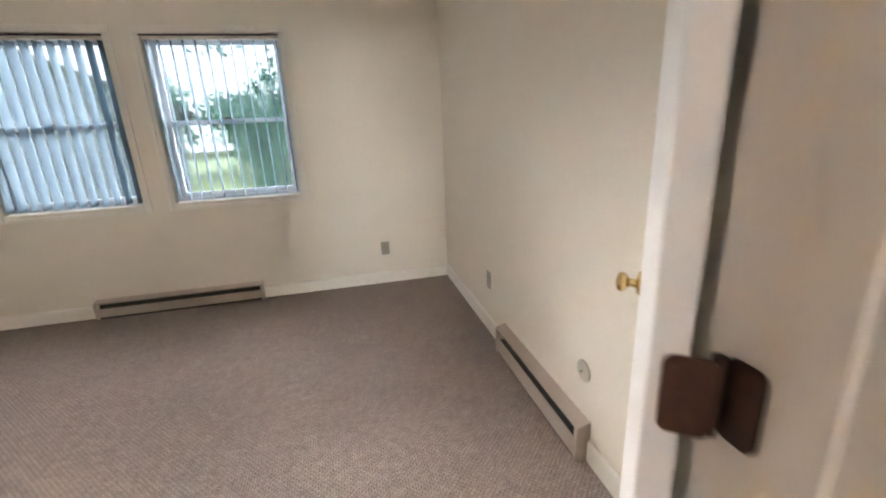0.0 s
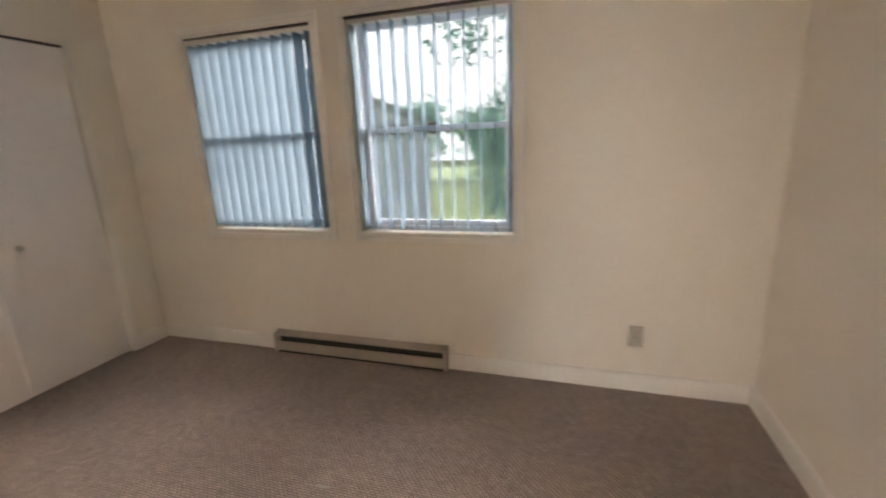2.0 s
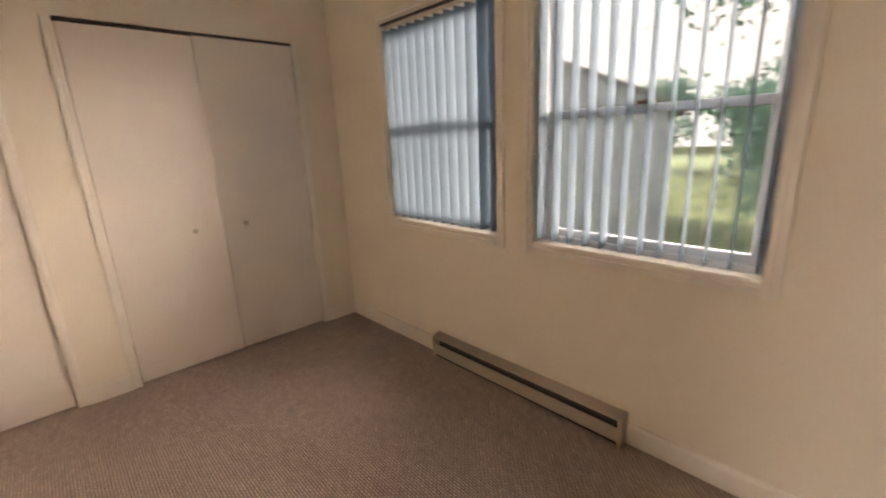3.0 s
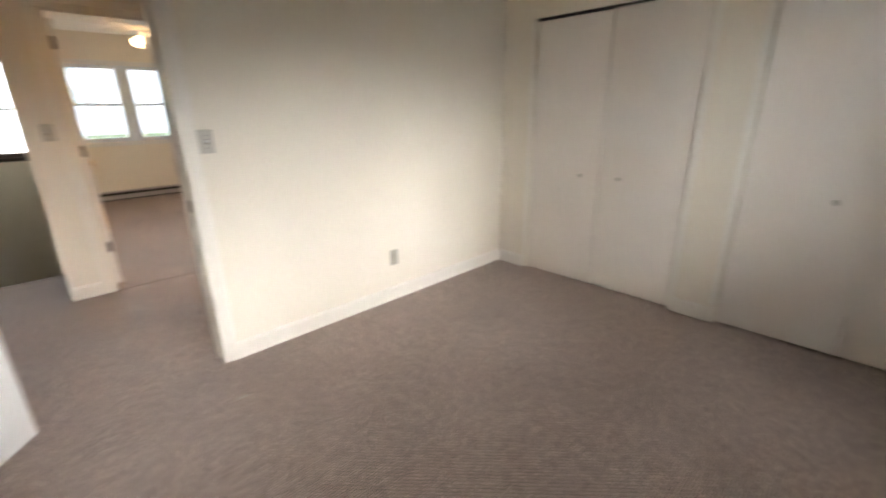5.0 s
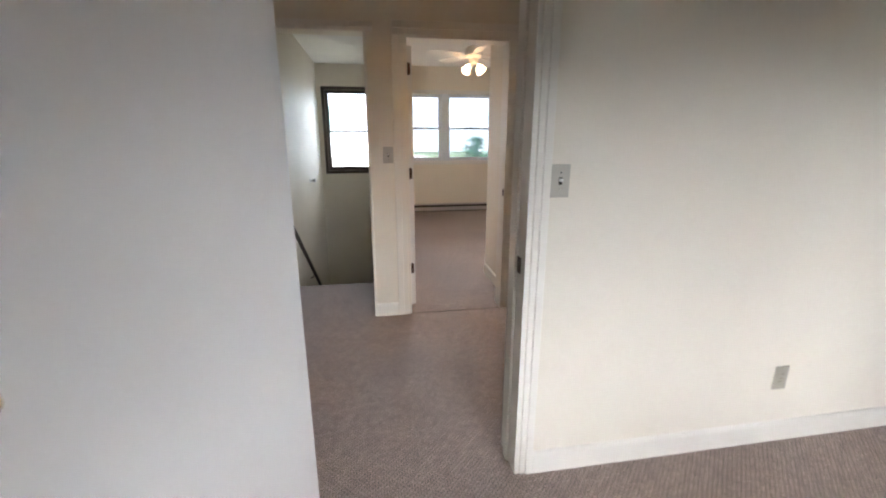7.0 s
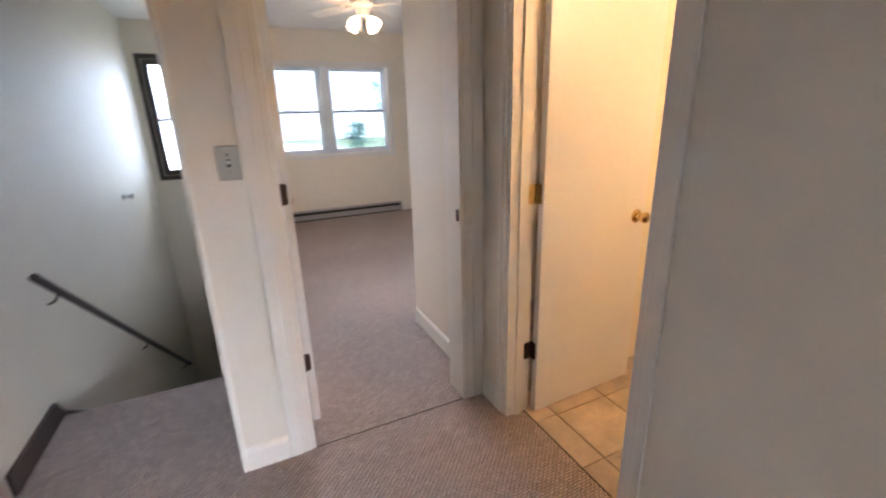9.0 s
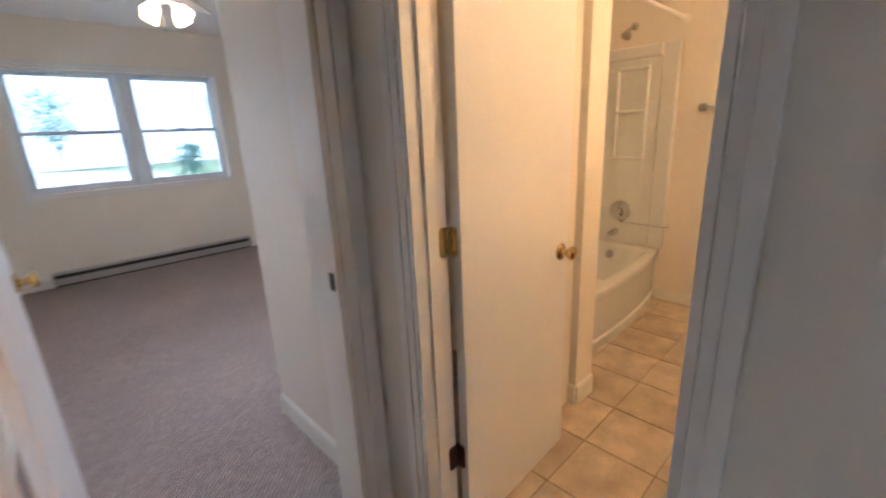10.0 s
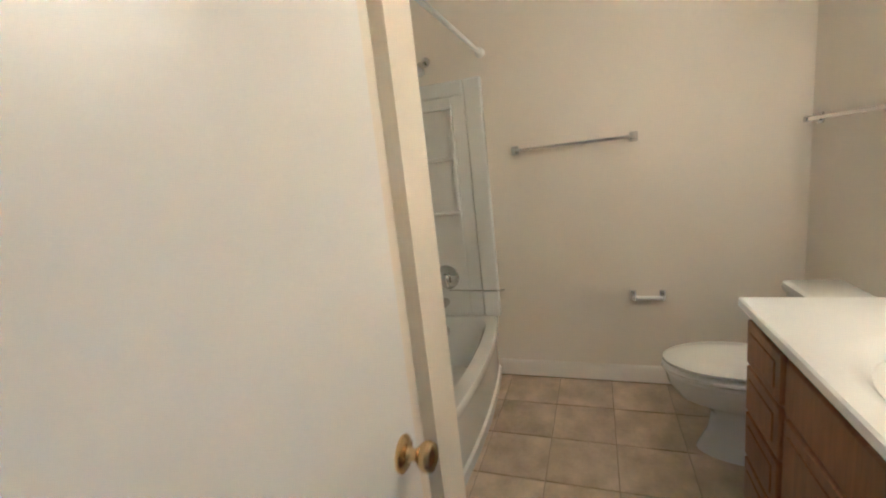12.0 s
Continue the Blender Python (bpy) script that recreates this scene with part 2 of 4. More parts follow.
# ---------------------------------------------------------------- mesh helpers
def box(bm, x0, x1, y0, y1, z0, z1, bevel=0.0):
    vs = bmesh.ops.create_cube(bm, size=1)["verts"]
    for v in vs:
        v.co = (x0 + (v.co.x + 0.5) * (x1 - x0), y0 + (v.co.y + 0.5) * (y1 - y0), z0 + (v.co.z + 0.5) * (z1 - z0))
    if bevel:
        es = list({e for v in vs for e in v.link_edges})
        bmesh.ops.bevel(bm, geom=es, offset=bevel, segments=2, affect="EDGES", profile=0.5)
    return bm


def rod(bm, a, b, r, r2=None, seg=16):
    a, b = Vector(a), Vector(b)
    d = b - a
    q = d.to_track_quat("Z", "Y").to_matrix().to_4x4()
    bmesh.ops.create_cone(bm, cap_ends=True, segments=seg, radius1=r, radius2=r if r2 is None else r2, depth=d.length, matrix=Matrix.Translation((a + b) / 2) @ q)
    return bm


def lathe(bm, profile, m=None, seg=24):
    """Turn (radius, height) pairs round z."""
    m = m or Matrix()
    rings = []
    for r, h in profile:
        if r < 1e-5:
            rings.append([bm.verts.new(m @ Vector((0, 0, h)))])
        else:
            rings.append([bm.verts.new(m @ Vector((r * math.cos(2 * math.pi * i / seg), r * math.sin(2 * math.pi * i / seg), h))) for i in range(seg)])
    for a, b in zip(rings, rings[1:]):
        for i in range(seg):
            j = (i + 1) % seg
            if len(a) == 1 and len(b) > 1:
                bm.faces.new((a[0], b[i], b[j]))
            elif len(b) == 1 and len(a) > 1:
                bm.faces.new((a[i], a[j], b[0]))
            elif len(a) > 1:
                bm.faces.new((a[i], a[j], b[j], b[i]))
    for ring in (rings[0], rings[-1]):
        if len(ring) > 2:
            bm.faces.new(ring)
    bmesh.ops.recalc_face_normals(bm, faces=bm.faces)
    return bm


def loft(bm, rings, cap=True):
    """Skin over rings of equal point count."""
    vv = [[bm.verts.new(p) for p in r] for r in rings]
    k = len(vv[0])
    for a, b in zip(vv, vv[1:]):
        for i in range(k):
            bm.faces.new((a[i], a[(i + 1) % k], b[(i + 1) % k], b[i]))
    if cap:
        bm.faces.new(vv[0])
        bm.faces.new(vv[-1])
    bmesh.ops.recalc_face_normals(bm, faces=bm.faces)
    return bm


def mesh_of(name, bm, material, smooth=False):
    me = bpy.data.meshes.new(name)
    bm.to_mesh(me)
    bm.free()
    me.materials.append(material)
    if smooth:
        for p in me.polygons:
            p.use_smooth = True
        me.set_sharp_from_angle(angle=radians(38))
    return me


def round_plate(bm, axis, a0, a1, u0, u1, v0, v1, rad=0.011, n=4):
    """A thin plate with rounded corners, thick a0 to a1 along axis x or y."""
    ring = []
    for cu, cv, t0 in ((u1 - rad, v1 - rad, 0), (u0 + rad, v1 - rad, 90), (u0 + rad, v0 + rad, 180), (u1 - rad, v0 + rad, 270)):
        for k in range(n + 1):
            t = radians(t0 + 90 * k / n)
            ring.append((cu + rad * math.cos(t), cv + rad * math.sin(t)))
    return loft(bm, [[(a, u, v) if axis == "x" else (u, a, v) for u, v in ring] for a in (a0, a1)])


def thing(name, bm, material, label="", category="", group="", kind="", smooth=False, m=None):
    ob = new(name, mesh_of(name, bm, material, smooth))
    if m is not None:
        ob.matrix_world = m
    return tagged(ob, label, category, group, kind)


def part(name, bm, material, parent, label="", smooth=False, m=None):
    ob = new(name, mesh_of(name, bm, material, smooth))
    ob.parent = parent
    if m is not None:
        ob.matrix_basis = m
    return tagged(ob, label)


def holder(name, m, label, category, group="", kind=""):
    ob = new(name)
    ob.matrix_world = m
    return tagged(ob, label, category, group, kind)


def B():
    return bmesh.new()


def wall_mesh(axis, a0, a1, b0, b1, z0, z1, holes):
    """A wall along axis x or y, from a0 to a1, thick b0 to b1, with holes (a, a, z, z) through it."""
    bm = bmesh.new()
    cuts = sorted({a0, a1, *[v for h in holes for v in h[:2]]})
    for s0, s1 in zip(cuts, cuts[1:]):
        mid = (s0 + s1) / 2
        spans = sorted([(h[2], h[3]) for h in holes if h[0] < mid < h[1]])
        z = z0
        pieces = []
        for h0, h1 in spans:
            if h0 > z:
                pieces.append((z, h0))
            z = h1
        if z < z1:
            pieces.append((z, z1))
        for p0, p1 in pieces:
            if axis == "x":
                box(bm, s0, s1, b0, b1, p0, p1)
            else:
                box(bm, b0, b1, s0, s1, p0, p1)
    bmesh.ops.remove_doubles(bm, verts=bm.verts, dist=1e-5)
    return bm


def wall(name, axis, a0, a1, b0, b1, holes=(), z0=-0.02, z1=None, material=None, label="cream painted plaster wall"):
    return thing(name, wall_mesh(axis, a0, a1, b0, b1, z0, CEIL if z1 is None else z1, holes), material or M_WALL, label, "wall", kind="structure")


# ---------------------------------------------------------------- plan
CEIL = 2.59
NY, EX, WX = 3.347, 1.472, -2.465          # bedroom: window wall, east wall, closet wall
BY = -1.78                                 # hall: wall of the far bedroom
HX = -0.54                                 # hall: wall of the bathroom
SY = -6.51                                 # outer wall of far bedroom and stairs
W1 = (-1.815, -0.918, 0.868, 2.075)
W2 = (-0.69, 0.240, 0.868, 2.075)
DA = (0.046, 0.956, -0.02, 2.06)
SA, SH = -0.012, -0.19                   # bedroom door wall: room face, hall face
DB = (-0.435, 0.348, -0.02, 2.085)
ST = (0.625, 1.487, -0.02, 2.095)
DBATH = (-1.578, -0.872, -0.02, 2.075)
DH = (-1.80, -0.86, -0.02, 2.06)
C1, C2 = (0.305, 1.533, -0.02, 2.05), (1.838, 3.062, -0.02, 2.05)
WB = (-1.68, 0.175, 0.945, 2.135)
WS = (0.585, 1.345, 0.8, 2.17)

wall("wall_north", "x", -3.3, 1.61, NY, NY + 0.15, [W1, W2], z0=-2.9)
wall("wall_east", "y", SA, NY, EX, EX + 0.12)
wall("wall_south", "x", -3.405, EX + 0.12, SH, SA, [DA])
wall("wall_west", "y", SA, NY, WX - 0.11, WX, [C1, C2])
wall("wall_closet_back", "y", SA, NY, -3.3, -3.2)
wall("wall_closet_divider", "x", -3.2, WX - 0.11, 1.63, 1.73)
wall("wall_hall_south", "x", HX - 0.12, EX, BY - 0.15, BY, [DB, ST])
wall("wall_hall_west", "y", BY, SH, HX - 0.12, HX, [DBATH])
wall("wall_hall_east", "y", BY - 0.02, SH, 1.4, EX, [DH])
wall("wall_linen_back", "y", -1.93, SH, 2.0, 2.1)
wall("wall_linen_south", "x", EX + 0.12, 2.0, -1.93, -1.8)
wall("wall_linen_north", "x", EX + 0.12, 2.0, SH, SA)
wall("wall_stair_east", "y", SY, -1.8, EX, EX + 0.12, z0=-3.0)
wall("wall_far_south", "x", -2.2, EX + 0.12, SY - 0.15, SY, [WB, WS], z0=-3.0)
wall("wall_stair_west", "y", SY, BY - 0.15, 0.505, 0.625, z0=-3.0)
wall("wall_far_west", "y", SY, -2.6, -2.16, -2.04)
wall("wall_far_alcove", "y", -2.72, BY - 0.15, HX - 0.12, HX)
wall("wall_far_north", "x", -3.405, HX - 0.12, -2.72, -2.6)
wall("wall_bath_west", "y", -2.6, SH, -3.405, -3.285)
wall("wall_tub_end", "y", -2.6, -1.625, -1.765, -1.6)
# added stub behind the bathroom door, keeps light out of the hinge gap
wall("wall_niche_light_block", "x", -1.6, -1.34, -1.72, -1.665)
wall("wall_stair_under", "x", 0.625, EX, BY - 0.11, BY - 0.01, z0=-3.0, z1=-0.2)

thing("ceiling", box(B(), -3.4, 2.1, SY - 0.15, NY + 0.15, CEIL, CEIL + 0.15), M_CEIL, "white textured flat ceiling", "ceiling", kind="structure")
thing("roof_eave", box(B(), -4, 2.8, NY + 0.15, NY + 0.6, CEIL + 0.1, CEIL + 0.25), M_TRIM, "painted eave above the windows", "eave", kind="structure")

fl = B()
box(fl, -3.2, EX, SA, NY, -0.1, 0)
box(fl, DA[0], DA[1], SH, SA, -0.1, 0)
box(fl, -0.638, 2.0, BY, SH, -0.1, 0)
thing("floor", fl, M_CARPET, "taupe looped pile carpet, slightly worn", "carpet", kind="structure")
fl = B()
box(fl, -2.04, 0.505, SY, BY - 0.15, -0.1, -0.001)
box(fl, DB[0], DB[1], BY - 0.15, BY - 0.004, -0.1, -0.001)
thing("floor_far_bedroom", fl, M_CARPET, "taupe looped pile carpet in the far bedroom", "carpet", kind="structure")
thing("floor_stair_head", box(B(), 0.625, EX, -2.60, BY - 0.001, -0.2, -0.0005, 0), M_CARPET, "carpeted landing at the stair head", "carpet", kind="structure")
thing("floor_bath_base", box(B(), -3.285, HX - 0.1, -2.6, -0.19, -0.1, -0.007), M_GROUT, "brown tile grout bed", "floor", kind="structure")


# ---------------------------------------------------------------- trim
def baseboard(runs, name="baseboard"):
    """Runs: axis, from, to, face position, side of the wall that the board stands on (+1 or -1)."""
    for axis, a0, a1, f, s in runs:
        prof = [(0, 0), (0.013, 0), (0.013, 0.088), (0.009, 0.1), (0.003, 0.106), (0, 0.106)]
        ring = lambda a: [((a, f + s * d, h) if axis == "x" else (f + s * d, a, h)) for d, h in prof]
        thing(name, loft(B(), [ring(a0), ring(a1)]), M_TRIM, "cream painted wooden baseboard", "baseboard", kind="structure")


CAS = 0.06
baseboard([
    ("x", WX, -1.418, NY, -1), ("x", -0.162, EX, NY, -1),
    ("y", 1.895, NY - 0.013, EX, -1), ("y", SA, 0.95, EX, -1),
    ("x", WX, DA[0] - CAS - 0.002, SA, 1), ("x", DA[1] + CAS + 0.002, EX, SA, 1),
    ("y", 0.013, C1[0] - 0.047, WX, 1), ("y", C1[1] + 0.047, C2[0] - 0.047, WX, 1), ("y", C2[1] + 0.047, NY - 0.013, WX, 1),
    ("x", DB[1] + 0.092, ST[0] - 0.016, BY, 1), 
    ("y", BY + 0.013, DBATH[0] - CAS - 0.002, HX, 1), ("y", DBATH[1] + CAS + 0.002, SH - 0.013, HX, 1),
    ("x", HX, DA[0] - CAS - 0.002, SH, -1), ("x", DA[1] + CAS + 0.002, 1.4, SH, -1),
    ("y", DH[1] + CAS + 0.002, SH - 0.013, 1.4, -1),
    ("y", -2.72, BY - 0.151, HX, 1), ("x", -2.04, HX, -2.72, -1), ("y", SY + 0.013, -2.733, -2.04, 1),
    ("x", -2.04, -1.79, SY, 1), ("x", 0.22, 0.505, SY, 1), ("y", SY + 0.013, BY - 0.16, 0.505, -1),
    ("y", -1.84, -0.19, -3.285, 1), ("x", -3.285, -2.3, -0.19, -1),
    ("x", -1.765, -1.6, -1.625, 1), ("y", -2.6, -1.625, -1.6, 1),
])


def casing(name, axis, hole, face, s, w=CAS, d=0.014, sides=("a", "b", "t"), bottom=False, material=None, label="cream painted moulded casing trim"):
    """Moulded trim round an opening, on one face of a wall."""
    a0, a1, z0, z1 = hole
    z0 = max(z0, 0.0)
    for side in sides + (("u",) if bottom else ()):
        bm = B()
        if side == "a":
            r = (a0 - w, a0 - 0.003, z0 - (w if bottom else 0), z1)
        elif side == "b":
            r = (a1 + 0.003, a1 + w, z0 - (w if bottom else 0), z1)
        elif side == "t":
            r = (a0 - w, a1 + w, z1 + 0.002, z1 + w)
        else:
            r = (a0 + 0.0, a1 - 0.0, z0 - w, z0 - 0.002)
        f0, f1 = sorted((face, face + s * d))
        g0, g1 = sorted((face, face + s * d * 0.62))
        q = 0.55
        # flat of two thicknesses: a proud outer band and a lower inner band
        if side in "ab":
            o0, o1 = (r[0], r[0] + (r[1] - r[0]) * q) if side == "a" else (r[1] - (r[1] - r[0]) * q, r[1])
            i0, i1 = (o1, r[1]) if side == "a" else (r[0], o0)
            for lo, hi, k0, k1 in ((o0, o1, f0, f1), (i0, i1, g0, g1)):
                box(bm, *((lo, hi, k0, k1) if axis == "x" else (k0, k1, lo, hi)), r[2], r[3], 0.003)
        else:
            zm = r[2] + (r[3] - r[2]) * (1 - q) if side == "t" else r[2] + (r[3] - r[2]) * q
            up = (f0, f1, g0, g1) if side == "t" else (g0, g1, f0, f1)
            box(bm, *((r[0], r[1], up[0], up[1]) if axis == "x" else (up[0], up[1], r[0], r[1])), zm, r[3], 0.003)
            box(bm, *((r[0], r[1], up[2], up[3]) if axis == "x" else (up[2], up[3], r[0], r[1])), r[2], zm, 0.003)
        thing(name, bm, material or M_TRIM, label, "trim", kind="structure")


def jamb(name, axis, hole, b0, b1, stop=None):
    """Lining of an opening, with a stop bead."""
    a0, a1, z0, z1 = hole
    t = 0.018
    for p in ((a0 - 0.001, a0 + t, 0.0, z1 - t), (a1 - t, a1 + 0.001, 0.0, z1 - t), (a0, a1, z1 - t, z1 + 0.001)):
        bm = B()
        box(bm, *((p[0], p[1], b0 - 0.004, b1 + 0.004) if axis == "x" else (b0 - 0.004, b1 + 0.004, p[0], p[1])), p[2], p[3], 0.002)
        if stop is not None:
            k = 0.011
            if p[3] - p[2] > 1:
                e = (p[1], p[1] + k) if p[0] < (a0 + a1) / 2 else (p[0] - k, p[0])
                box(bm, *((*e, *stop) if axis == "x" else (*stop, *e)), p[2], p[3], 0.002)
            else:
                box(bm, *((a0 + t, a1 - t, *stop) if axis == "x" else (*stop, a0 + t, a1 - t)), p[2] - k, p[2], 0.002)
        thing(name, bm, M_TRIM, "cream painted door jamb with stop", "jamb", kind="structure")


casing("trim_bedroom_door", "x", DA, SA, 1)
casing("trim_bedroom_door_hall", "x", DA, SH, -1)
jamb("jamb_bedroom_door", "x", DA, SH, SA, (-0.135, -0.092))
casing("trim_far_door", "x", DB, BY, 1, w=0.09)
jamb("jamb_far_door", "x", DB, BY - 0.15, BY)
casing("trim_far_door_inside", "x", DB, BY - 0.15, -1)
casing("trim_stair_opening", "x", (ST[0], ST[1], 0, ST[3]), BY, 1, sides=("t",))
thing("jamb_stair_opening", box(B(), ST[0] - 0.016, ST[0] + 0.004, BY - 0.16, BY + 0.012, 0, ST[3], 0.003), M_TRIM, "cream corner board of the stair opening", "trim", kind="structure")
casing("trim_bath_door", "y", DBATH, HX, 1)
jamb("jamb_bath_door", "y", DBATH, HX - 0.12, HX, (-0.615, -0.58))
casing("trim_bath_door_inside", "y", DBATH, HX - 0.12, -1)
casing("trim_linen_door", "y", DH, 1.4, -1, sides=("b", "t"))
jamb("jamb_linen_door", "y", DH, 1.4, EX)
for cc in (C1, C2):
    casing("trim_closet", "y", cc, WX, 1, w=0.045, d=0.008, sides=("a", "b"))
for ww in (W1, W2):
    casing("trim_window", "x", ww, NY, -1, w=0.055, d=0.012, bottom=True)
casing("trim_far_window", "x", WB, SY, 1, w=0.06, d=0.014, bottom=True, material=M_WHITE, label="white painted window casing trim")

seam = B()
box(seam, DB[0] + 0.02, DB[1] - 0.02, BY - 0.002, BY + 0.004, -0.003, 0.002)
thing("carpet_seam", seam, M_DARK, "dark seam between two carpets at the doorway", "seam", kind="structure")


# ---------------------------------------------------------------- windows
def window(name, hole, yin, s, sash_mat, depth=0.095, mullion=None, label="white double-hung window", stool=True, glass=None):
    """Double-hung window in an opening; s = +1 when outside is towards +y."""
    a0, a1, z0, z1 = hole
    w = holder(name, Matrix.Translation(((a0 + a1) / 2, yin, z0)), label, "window", kind="structure")
    o = Vector(((a0 + a1) / 2, yin, z0))

    def pb(nm, x0, x1, d0, d1, zz0, zz1, m, bev=0.003, lab=""):
        y0, y1 = sorted((s * d0, s * d1))
        return part(nm, box(B(), x0 - o.x, x1 - o.x, y0, y1, zz0 - o.z, zz1 - o.z, bev), m, w, lab)

    lanes = [(a0, a1)] if mullion is None else [(a0, mullion[0]), (mullion[1], a1)]
    if mullion:
        pb("mullion", mullion[0], mullion[1], 0.02, 0.14, z0, z1, sash_mat)
    rail = z0 + (z1 - z0) * 0.49
    for l0, l1 in lanes:
        pb("window_frame", l0, l0 + 0.022, depth - 0.03, depth + 0.05, z0, z1, sash_mat)
        pb("window_frame", l1 - 0.022, l1, depth - 0.03, depth + 0.05, z0, z1, sash_mat)
        pb("window_frame", l0 + 0.022, l1 - 0.022, depth - 0.03, depth + 0.05, z1 - 0.022, z1, sash_mat)
        pb("window_sill", l0 + 0.022, l1 - 0.022, depth - 0.03, depth + 0.05, z0, z0 + 0.03, sash_mat)
        for nm, zz0, zz1, d in (("upper_sash", rail - 0.012, z1 - 0.022, depth + 0.022), ("lower_sash", z0 + 0.03, rail + 0.024, depth - 0.008)):
            bm = B()
            y0, y1 = sorted((s * d, s * (d + 0.026)))
            for r in ((l0 + 0.022, l0 + 0.057, zz0, zz1), (l1 - 0.057, l1 - 0.022, zz0, zz1), (l0 + 0.057, l1 - 0.057, zz1 - 0.033, zz1), (l0 + 0.057, l1 - 0.057, zz0, zz0 + 0.036)):
                box(bm, r[0] - o.x, r[1] - o.x, y0, y1, r[2] - o.z, r[3] - o.z, 0.003)
            sash = part(nm, bm, sash_mat, w)
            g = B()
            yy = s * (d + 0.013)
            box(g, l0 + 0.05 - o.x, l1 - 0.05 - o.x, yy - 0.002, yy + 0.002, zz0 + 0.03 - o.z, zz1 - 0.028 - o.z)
            pane = part("pane", g, glass or M_GLASS, sash, "glass pane with a tint that dims the view outside")
            # shadow off lets full daylight past the dimming tint, except on the stairs
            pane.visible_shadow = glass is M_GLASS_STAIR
        pb("sash_lock", (l0 + l1) / 2 - 0.028, (l0 + l1) / 2 + 0.028, depth - 0.03, depth + 0.012, rail + 0.024, rail + 0.04, M_BRONZE if not mullion else M_VINYL, 0.004, "dark sash lock")
    if stool:
        pb("stool", a0, a1, -0.004, depth - 0.012, z0 - 0.014, z0 + 0.004, M_TRIM)
    return w


def vertical_blind(hole, yc, s, count, angle, gaps=(), label="white vertical blind, slats turned open and coloured as dim backlit blue", sw=0.089, drop=0.022):
    a0, a1, z0, z1 = hole
    o = Vector(((a0 + a1) / 2, yc, z1))
    h = holder("vertical_blind", Matrix.Translation(o), label, "blind")
    rail = box(B(), a0 + 0.005 - o.x, a1 - 0.005 - o.x, -0.02, 0.02, -0.036, -0.002, 0.003)
    part("headrail", rail, M_TRIM, h)
    # dark strip stands in for the shadow line between headrail and casing
    part("head_shade_strip", box(B(), a0 + 0.001 - o.x, a1 - 0.001 - o.x, -0.047, -0.021, -0.013, -0.003, 0.001), M_BROWN, h, "dark strip painted as the shade above the headrail")
    bm = B()
    n = 5
    pts = [((k / (n - 1) - 0.5) * sw, 0.006 * (1 - (2 * k / (n - 1) - 1) ** 2)) for k in range(n)]
    prof = [(u, v) for u, v in pts] + [(u, v - 0.0012) for u, v in reversed(pts)]
    loft(bm, [[(v, u, zz) for u, v in prof] for zz in (z0 + drop - z1, -0.04)])
    me = mesh_of("slat", bm, M_BLIND_DIM, True)
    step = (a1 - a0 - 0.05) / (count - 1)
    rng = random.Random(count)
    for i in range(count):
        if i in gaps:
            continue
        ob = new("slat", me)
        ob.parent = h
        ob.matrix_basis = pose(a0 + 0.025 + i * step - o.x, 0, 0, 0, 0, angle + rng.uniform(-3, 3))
    return h


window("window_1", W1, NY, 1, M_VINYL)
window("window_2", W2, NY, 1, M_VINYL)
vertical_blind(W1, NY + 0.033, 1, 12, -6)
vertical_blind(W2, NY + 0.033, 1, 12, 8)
window("window_3", WB, SY, -1, M_VINYL, mullion=(-0.815, -0.72), label="white twin double-hung window", glass=M_GLASS_FAR)
window("window_4", WS, SY, -1, M_BROWN, depth=0.06, label="dark brown framed stair window", stool=False, glass=M_GLASS_STAIR)
for r in ((WS[0] - 0.055, WS[0], WS[2] - 0.055, WS[3] + 0.055), (WS[1], WS[1] + 0.055, WS[2] - 0.055, WS[3] + 0.055), (WS[0], WS[1], WS[3], WS[3] + 0.055), (WS[0], WS[1], WS[2] - 0.055, WS[2])):
    thing("trim_stair_window", box(B(), r[0], r[1], SY, SY + 0.016, r[2], r[3], 0.003), M_BROWN, "dark brown stained window casing", "trim", kind="structure")


# ---------------------------------------------------------------- doors
def knob_set(parent, x, y, z, s, label="polished brass door knob"):
    """Round knob on both faces; s: side of the first knob along local y."""
    prof = [(0.0, 0.0), (0.033, 0.0), (0.033, 0.004), (0.027, 0.009), (0.014, 0.012), (0.011, 0.02), (0.012, 0.028), (0.02, 0.034), (0.0265, 0.042), (0.0275, 0.05), (0.024, 0.058), (0.012, 0.063), (0.0, 0.0635)]
    for side in s:
        yy = y[0] if side < 0 else y[1]
        k = part("knob", lathe(B(), prof, Matrix.Translation((x, yy, z)) @ pose(0, 0, 0, 90 if side < 0 else -90), 20), M_BRASS, parent, label, True)


